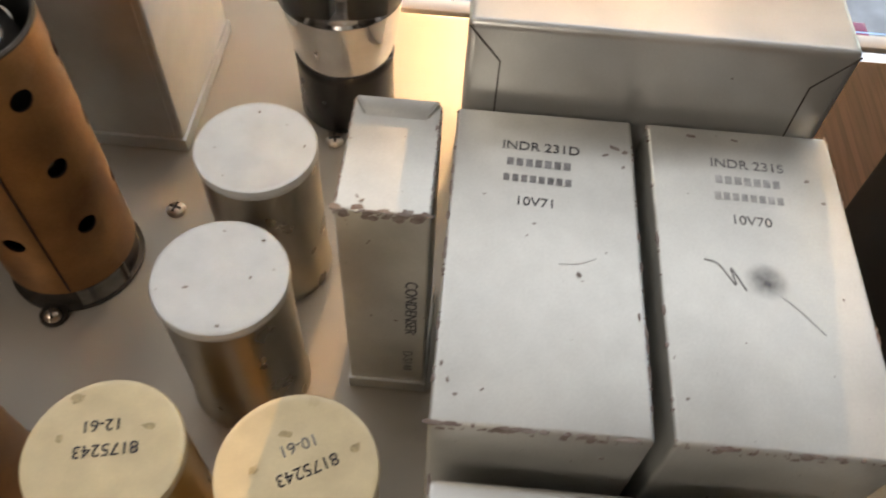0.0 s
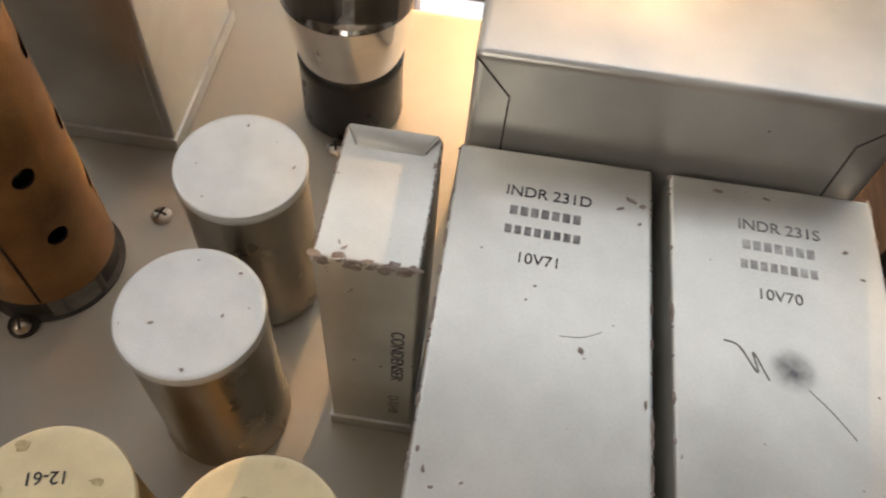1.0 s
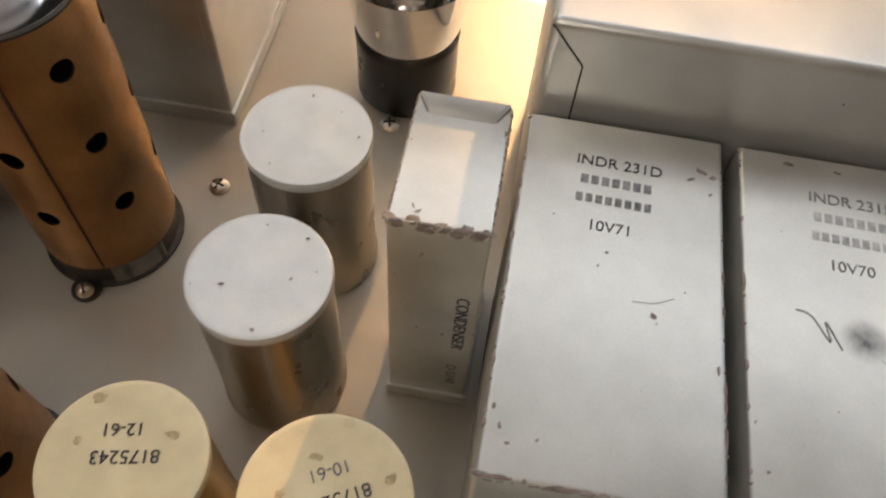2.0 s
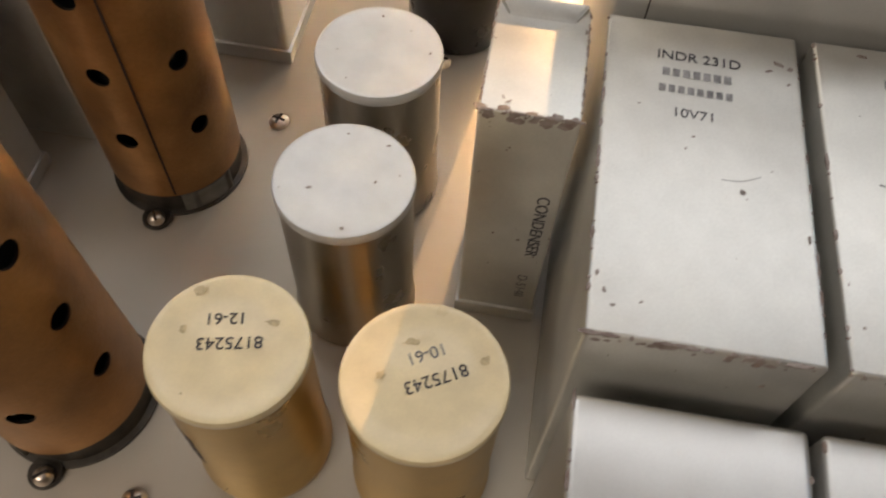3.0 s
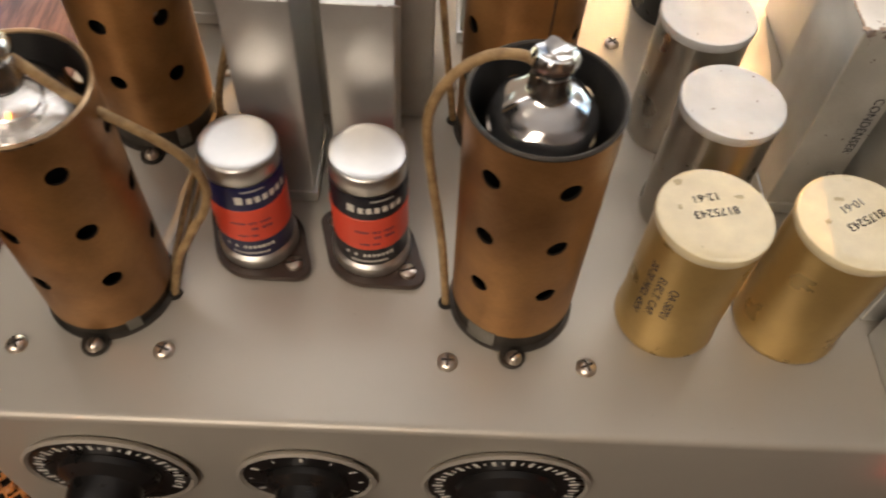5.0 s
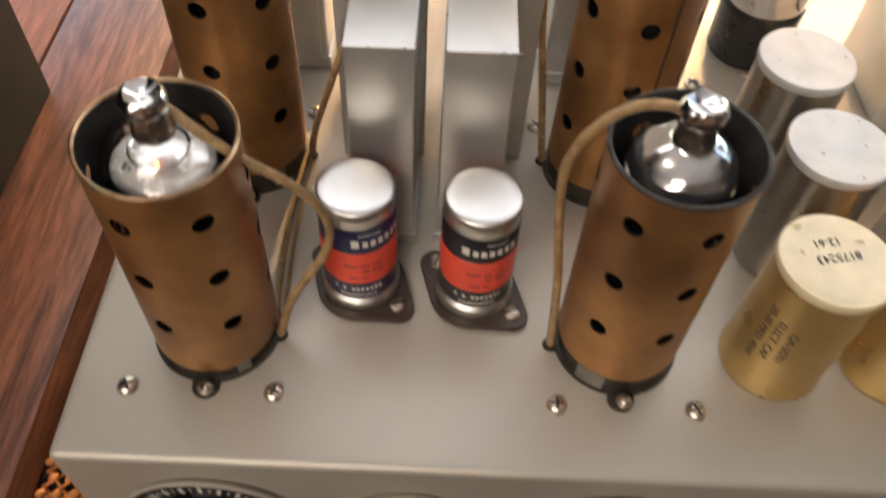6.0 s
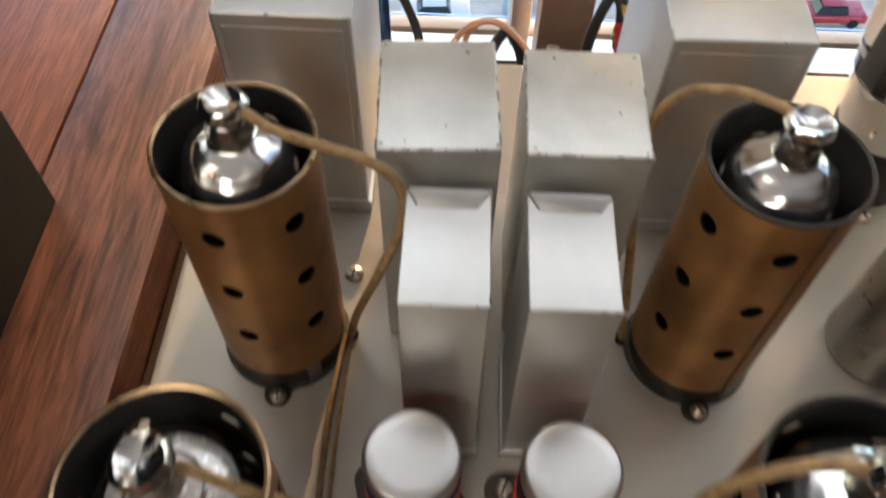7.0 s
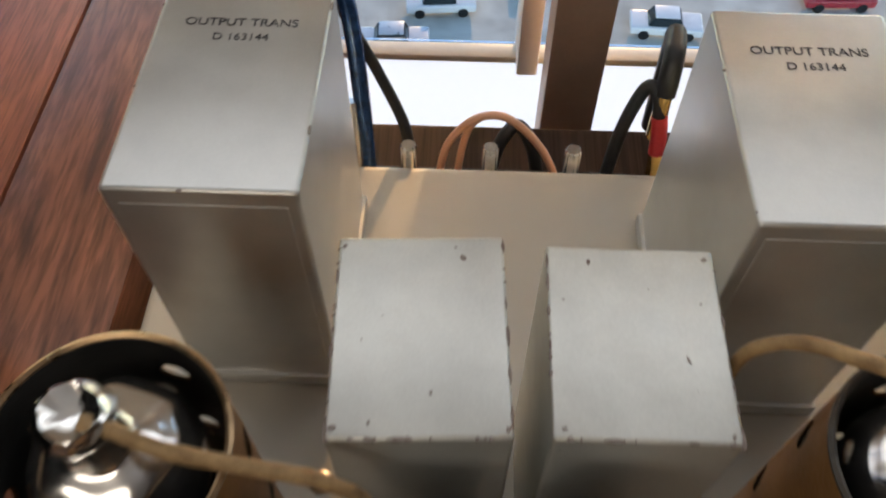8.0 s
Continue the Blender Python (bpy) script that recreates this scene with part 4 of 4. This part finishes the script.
i1 = worn_box("choke_can", 0.0052, 0.0492, 0.1088, 0.1945, 0.0905, GREY_WORN, "long pale grey choke can with clear stamp", "choke", "choke cans", 0.0010, 0.8)
i2 = worn_box("choke_can", 0.0530, 0.0986, 0.1088, 0.1945, 0.0905, GREY_WORN, "long pale grey choke can with rubbed stamp", "choke", "choke cans", 0.0010, 0.6)
for t, ink_mat, dx, code, num in ((i1, PRINT_BLACK, -0.0008, "INDR 231D", "10V71"), (i2, PRINT_FAINT, 0.0010, "INDR 231S", "10V70")):
    writing(code, 0.0039, ink_mat, t, flat(dx, 0.0310, 0.0906, -1.5))
    bar_mat = PRINT_BAR if t is i1 else PRINT_BAR_FAINT
    bars([7], 0.0037, bar_mat, t, flat(dx - 0.0005, 0.0258, 0.0905, -1.5), fill=0.72, name="stamped_bar")
    bars([8], 0.0034, bar_mat, t, flat(dx - 0.0008, 0.0207, 0.0905, -1.5), fill=0.70, name="stamped_bar")
    writing(num, 0.0037, ink_mat, t, flat(dx - 0.0012, 0.0137, 0.0906, -1.5))
bm = cable([(-0.0125, 0.0018, 0.0905), (-0.0095, 0.0008, 0.0905), (-0.0062, -0.0045, 0.0905), (-0.0068, 0.0, 0.0905), (-0.0040, -0.0058, 0.0905)], 0.00022, 5, 6)
part("scratch", bm, PRINT_FAINT, i2, "grey scribbled scratch")
part("scratch", cable([(0.0035, -0.0065, 0.0905), (0.0075, -0.0105, 0.0905), (0.0115, -0.0155, 0.0905)], 0.00012, 5, 4), PRINT_FAINT, i2, "fine grey scratch")
part("rubbed_patch", lathe([(0, 0.0), (0.0026, 0.00003), (0.0054, 0.00002)], 24), SMUDGE, i2, "grey rubbed patch").matrix_basis = pose(0.0008, -0.0028, 0.09052)
for x0, x1, in ((0.0060, 0.0508), (0.0532, 0.0988)):
    worn_box("filter_can", x0, x1, 0.0725, 0.1030, 0.0765, GREY, "low grey filter can beside the choke cans", "filter", "filter cans", 0.0016, 0.2)
worn_box("power_transformer", 0.0060, 0.0985, 0.1985, 0.2850, 0.1145, GREY, "large pale grey power transformer with folded seams", "transformer", bevel=0.0022, seams=True)


# ---------------------------------------------------------------- rectifier valve
rv = thing("rectifier_valve", -0.0408, 0.2838, 0.0002, "large rectifier valve with black base and silvered bulb", "valve")
K = 1.10
part("valve_base", lathe([(0, 0), (0.0178, 0), (0.0187, 0.0015), (0.0187, 0.0255), (0.0190, 0.0280), (0.0183, 0.0292), (0.0165, 0.0288)], 56), BAKELITE, rv, "black bakelite base")
part("silvered_bulb", lathe([(0.0179, 0.0288), (0.0190, 0.033), (0.0207, 0.044), (0.0225, 0.055)], 64), SILVER, rv, "silvered lower bulb")
part("bulb", lathe([(K * r, K * z) for r, z in ((0.0203, 0.050), (0.0222, 0.062), (0.0232, 0.072), (0.0228, 0.080), (0.0205, 0.087), (0.0172, 0.0925), (0.0160, 0.099), (0.0150, 0.110), (0.0120, 0.118), (0.006, 0.123), (0, 0.1245))], 64), GLASS, rv, "clear glass bulb")
for px in (-0.0080, 0.0080):
    part("anode", box(px - 0.006, px + 0.006, -0.0048, 0.0048, 0.052, 0.096, 0.001), DARK_METAL, rv, "dark grey anode plate")
part("mica", lathe([(0, 0.0985), (0.0180, 0.0985), (0.0180, 0.0993), (0, 0.0993)], 32), MICA, rv, "mica spacer")
part("press", lathe([(0.0088, 0.0290), (0.0077, 0.040), (0.0033, 0.049), (0, 0.049)], 24), NICKEL, rv, "glass press with supports")
copy_thing(first, pose(-0.0430, 0.2615, 0.0002, 0, 0, 15))


# ---------------------------------------------------------------- terminals and cables behind the chassis
ts = thing("terminal_strip", -0.1965, 0.352, -0.03, "black terminal strip on the back of the chassis", "terminal strip")
part("strip", box(-0.055, 0.055, -0.0068, 0.008, -0.016, 0.012, 0.001), BAKELITE, ts)
for dx in (-0.0315, 0.0, 0.0315):
    bm = lathe([(0, 0.0415), (0.0026, 0.0415), (0.0032, 0.0408), (0.0032, 0.022), (0.0042, 0.0215), (0.0042, 0.012), (0, 0.012)], 28)
    for v in bm.verts:
        a = round((math.atan2(v.co.y, v.co.x) + math.pi) / (2 * math.pi) * 28)
        if a % 2 and v.co.z > 0.02:
            v.co.x *= 0.9
            v.co.y *= 0.9
    q = part("binding_post", bm, NICKEL, ts, "knurled nickel binding post")
    q.matrix_basis = pose(dx, 0.0008, -0.0085)
tagged(part("copper_cable", cable([(-0.2170, 0.357, -0.022), (-0.2130, 0.362, -0.006), (-0.2025, 0.366, 0.0042), (-0.190, 0.366, 0.0048), (-0.1765, 0.361, -0.006), (-0.1680, 0.356, -0.022)], 0.0016, 10, 10), COPPER_WIRE), "bare copper cable looped between binding posts", "cable")
tagged(part("copper_cable", cable([(-0.2095, 0.358, -0.022), (-0.2072, 0.363, -0.008), (-0.2045, 0.366, 0.000), (-0.200, 0.368, 0.0035)], 0.0015, 10, 10), COPPER_WIRE), "copper cable strand at the binding post", "cable")
tagged(part("black_cable", cable([(-0.2275, 0.357, -0.012), (-0.2300, 0.362, 0.004), (-0.240, 0.372, 0.022), (-0.2505, 0.378, 0.042), (-0.2520, 0.380, 0.05)], 0.0022, 10, 10), RUBBER), "black sleeved cable rising from a binding post", "cable", "speaker cables")
tagged(part("blue_cable", cable([(-0.2445, 0.356, -0.02), (-0.2450, 0.360, 0.004), (-0.2462, 0.366, 0.024), (-0.2480, 0.373, 0.040), (-0.2505, 0.379, 0.050), (-0.2560, 0.384, 0.052), (-0.2640, 0.388, 0.040), (-0.268, 0.392, 0.0), (-0.27, 0.395, -0.098)], 0.0032, 12, 10), BLUE), "blue foil wrapped cable with a bright glare length beside it", "cable", "speaker cables")
# Bright metal length added for the white glare on the blue cable.
tagged(part("cable_plug", cable([(-0.2480, 0.3535, -0.02), (-0.2484, 0.3560, 0.000), (-0.2492, 0.3600, 0.018)], 0.0022, 12, 6), NICKEL), "bright nickel length for white glare on the blue cable", "plug")
tagged(part("black_cable", cable([(-0.149, 0.360, -0.02), (-0.146, 0.364, 0.004), (-0.1400, 0.368, 0.021), (-0.1355, 0.366, 0.020), (-0.1335, 0.362, 0.010)], 0.0026, 12, 10), RUBBER), "black cable bent over to a gold plug", "cable", "speaker cables")
tagged(part("red_sleeve", cable([(-0.1337, 0.3623, 0.012), (-0.1325, 0.3600, 0.004), (-0.1320, 0.3585, -0.004)], 0.0031, 14, 6), RED), "red identification sleeve on the black cable", "sleeve")
tagged(part("gold_plug", cable([(-0.1320, 0.3585, -0.0035), (-0.1316, 0.3568, -0.012), (-0.1315, 0.356, -0.03)], 0.0030, 14, 5), GOLD), "gold plated plug at the chassis back", "plug", "gold plugs")
tagged(part("gold_plug", cable([(-0.1340, 0.362, 0.0015), (-0.1335, 0.364, 0.013), (-0.1333, 0.3655, 0.021)], 0.0030, 14, 5), GOLD), "gold plated plug under a thick black sleeve", "plug", "gold plugs")
tagged(part("black_cable", cable([(-0.1333, 0.3655, 0.020), (-0.1325, 0.369, 0.028), (-0.1310, 0.376, 0.032), (-0.128, 0.390, 0.028), (-0.124, 0.403, 0.008), (-0.12, 0.413, -0.046)], 0.0040, 14, 10), RUBBER), "thick black cable with a gold plug", "cable", "speaker cables")
tagged(part("black_cable", cable([(-0.1960, 0.362, -0.025), (-0.1925, 0.366, -0.010), (-0.1860, 0.370, -0.003), (-0.1795, 0.366, -0.010), (-0.1760, 0.362, -0.025)], 0.0028, 10, 8), RUBBER), "black cable looped behind the binding posts", "cable", "speaker cables")


# ---------------------------------------------------------------- marks and wear on the lids
def speck(t, x, y, z, r, mat, label, long=1.0, rz=0.0):
    """A small flat blot of paint loss with an uneven rim."""
    rnd = random.Random(int((x + 1) * 1e6) ^ int((y + 1) * 1e6))
    bm = bmesh.new()
    rim = []
    for k in range(11):
        a = 2 * math.pi * k / 11
        q = r * rnd.uniform(0.55, 1.15)
        rim.append(bm.verts.new((q * long * math.cos(a), q * math.sin(a), 0)))
    bm.faces.new(rim)
    ob = part("paint_blot", bm, mat, t, label, False)
    ob.matrix_basis = pose(x, y, z, 0, 0, rz)


lid = 0.09062
for x, y, r, ln, rz in ((0.0078, -0.0055, 0.0007, 1.6, 100), (0.0085, -0.0072, 0.0003, 1.2, 0), (-0.0022, 0.0075, 0.0005, 1, 0), (-0.0038, 0.0040, 0.0003, 2, 60),
                        (0.0175, 0.0330, 0.0011, 1.8, -30), (0.0198, 0.0318, 0.0009, 1.2, 70), (0.0150, 0.0305, 0.0006, 2.5, 20), (0.0192, 0.0270, 0.0005, 1.5, 50),
                        (-0.0190, -0.0335, 0.0006, 1.7, 100), (-0.0172, -0.0365, 0.0005, 1.4, 0), (-0.0120, -0.0350, 0.0004, 1.8, 40), (-0.0205, -0.0300, 0.0005, 2.2, 80),
                        (0.0140, 0.0010, 0.0003, 1.4, 10), (-0.0140, 0.0150, 0.0003, 1.6, 0), (0.0060, -0.0220, 0.0002, 1, 0), (0.0205, -0.0150, 0.0005, 3.0, 90)):
    speck(i1, x, y, lid, r * 0.8, CHIP, "brown paint chip", ln, rz)
part("scratch", cable([(0.0035, -0.0030, 0.0905), (0.0080, -0.0026, 0.0905), (0.0118, -0.0008, 0.0905)], 0.00010, 5, 4), PRINT_FAINT, i1, "fine grey scratch")
for x, y, r, ln, rz in ((-0.0120, 0.0395, 0.0009, 2.4, 0), (-0.0010, 0.0392, 0.0006, 2.2, -10), (0.0150, 0.0275, 0.0006, 1.8, 20), (0.0180, 0.0210, 0.0005, 2, 0), (-0.0195, -0.0330, 0.0005, 1.5, 0),
                        (0.0170, -0.0060, 0.0004, 1, 0), (-0.0060, -0.0190, 0.0003, 1, 0), (0.0112, -0.0250, 0.0003, 1, 0), (-0.0215, -0.0240, 0.0004, 2, 80)):
    speck(i2, x, y, lid, r * 0.75, CHIP, "brown paint chip", ln, rz)
for x, y, r, ln, rz in ((-0.0108, -0.0172, 0.0011, 1.5, 0), (-0.0060, -0.0170, 0.0009, 2.2, 10), (0.0005, -0.0174, 0.0007, 2.2, 0), (0.0060, -0.0172, 0.0008, 1.8, 0), (0.0100, -0.0175, 0.0007, 1.4, 0),
                        (-0.0050, -0.0150, 0.0005, 1.8, 40), (-0.0062, -0.0138, 0.0003, 2.4, 120), (0.0104, 0.0100, 0.0004, 2.4, 90), (-0.0102, 0.0040, 0.0003, 1.4, 0), (0.0030, 0.0060, 0.0002, 1, 0)):
    speck(c1, x, y, lid, r, CHIP, "red-brown paint chip", ln, rz)
for t, marks in ((m1, ((0.0085, 0.0165, 0.0008, 2.2, -60), (0.0020, -0.0130, 0.0007, 1.3, 70), (-0.0110, -0.0020, 0.0004, 1, 0), (-0.0155, 0.0195, 0.0008, 1.4, 50), (0.0158, -0.0200, 0.0009, 1.6, 70), (-0.0155, -0.0195, 0.0010, 1.4, 0), (0.0070, 0.0190, 0.0005, 1.3, 0), (-0.0090, -0.0185, 0.0005, 1.6, 80))),
                 (m2, ((0.0092, -0.0045, 0.0005, 3.0, -65), (-0.0085, 0.0170, 0.0008, 1.5, 90), (0.0150, 0.0185, 0.0008, 1.5, 30), (0.0152, -0.0195, 0.0008, 1.6, 80), (-0.0150, -0.0190, 0.0008, 1.3, 0), (0.0030, 0.0110, 0.0003, 1.5, 80), (0.0130, 0.0080, 0.0005, 1.3, 40), (-0.0140, 0.0080, 0.0004, 1.4, 0)))):
    for x, y, r, ln, rz in marks:
        speck(t, x, y, 0.09862 if t is m1 else 0.09632, r * 0.65, CHIP, "dark paint chip", ln, rz)
cans = [o for o in bpy.data.objects if o.name.startswith("can_condenser") and o.get("group") == "silver condensers"]
for t, marks in zip(cans, (((-0.0078, -0.0046, 0.0005, 1.8, 20), (0.0030, -0.0150, 0.0005, 1.3, 0), (0.0090, 0.0120, 0.0004, 1.6, 40), (0.0135, 0.0030, 0.0003, 1, 0), (0.0080, 0.0000, 0.0004, 1.5, 60), (-0.0020, 0.0140, 0.0003, 1.5, 0), (-0.0150, -0.0060, 0.0003, 1, 0)),
                           ((0.0120, 0.0060, 0.0005, 1.3, 30), (-0.0140, 0.0020, 0.0003, 1.6, 0), (0.0060, -0.0130, 0.0004, 1.6, 0), (0.0110, -0.0040, 0.0003, 1, 0), (-0.0060, 0.0100, 0.0003, 1, 0)))):
    for x, y, r, ln, rz in marks:
        speck(t, x, y, 0.06016, r, CHIP, "dark paint fleck", ln, rz)
for t, marks in ((y1, ((-0.0098, 0.0120, 0.0016, 1.4, 30), (0.0085, 0.0070, 0.0013, 1.9, 10), (-0.0105, 0.0020, 0.0012, 1.2, 0), (-0.0060, -0.0125, 0.0004, 1, 0))),
                 (y2, ((0.0125, 0.0065, 0.0013, 1.5, 60), (-0.0095, -0.0010, 0.0013, 1.3, 70), (-0.0040, 0.0080, 0.0013, 2.0, 10)))):
    for x, y, r, ln, rz in marks:
        speck(t, x, y, 0.06014, r * 0.8, STAIN, "brown lacquer stain", ln, rz)
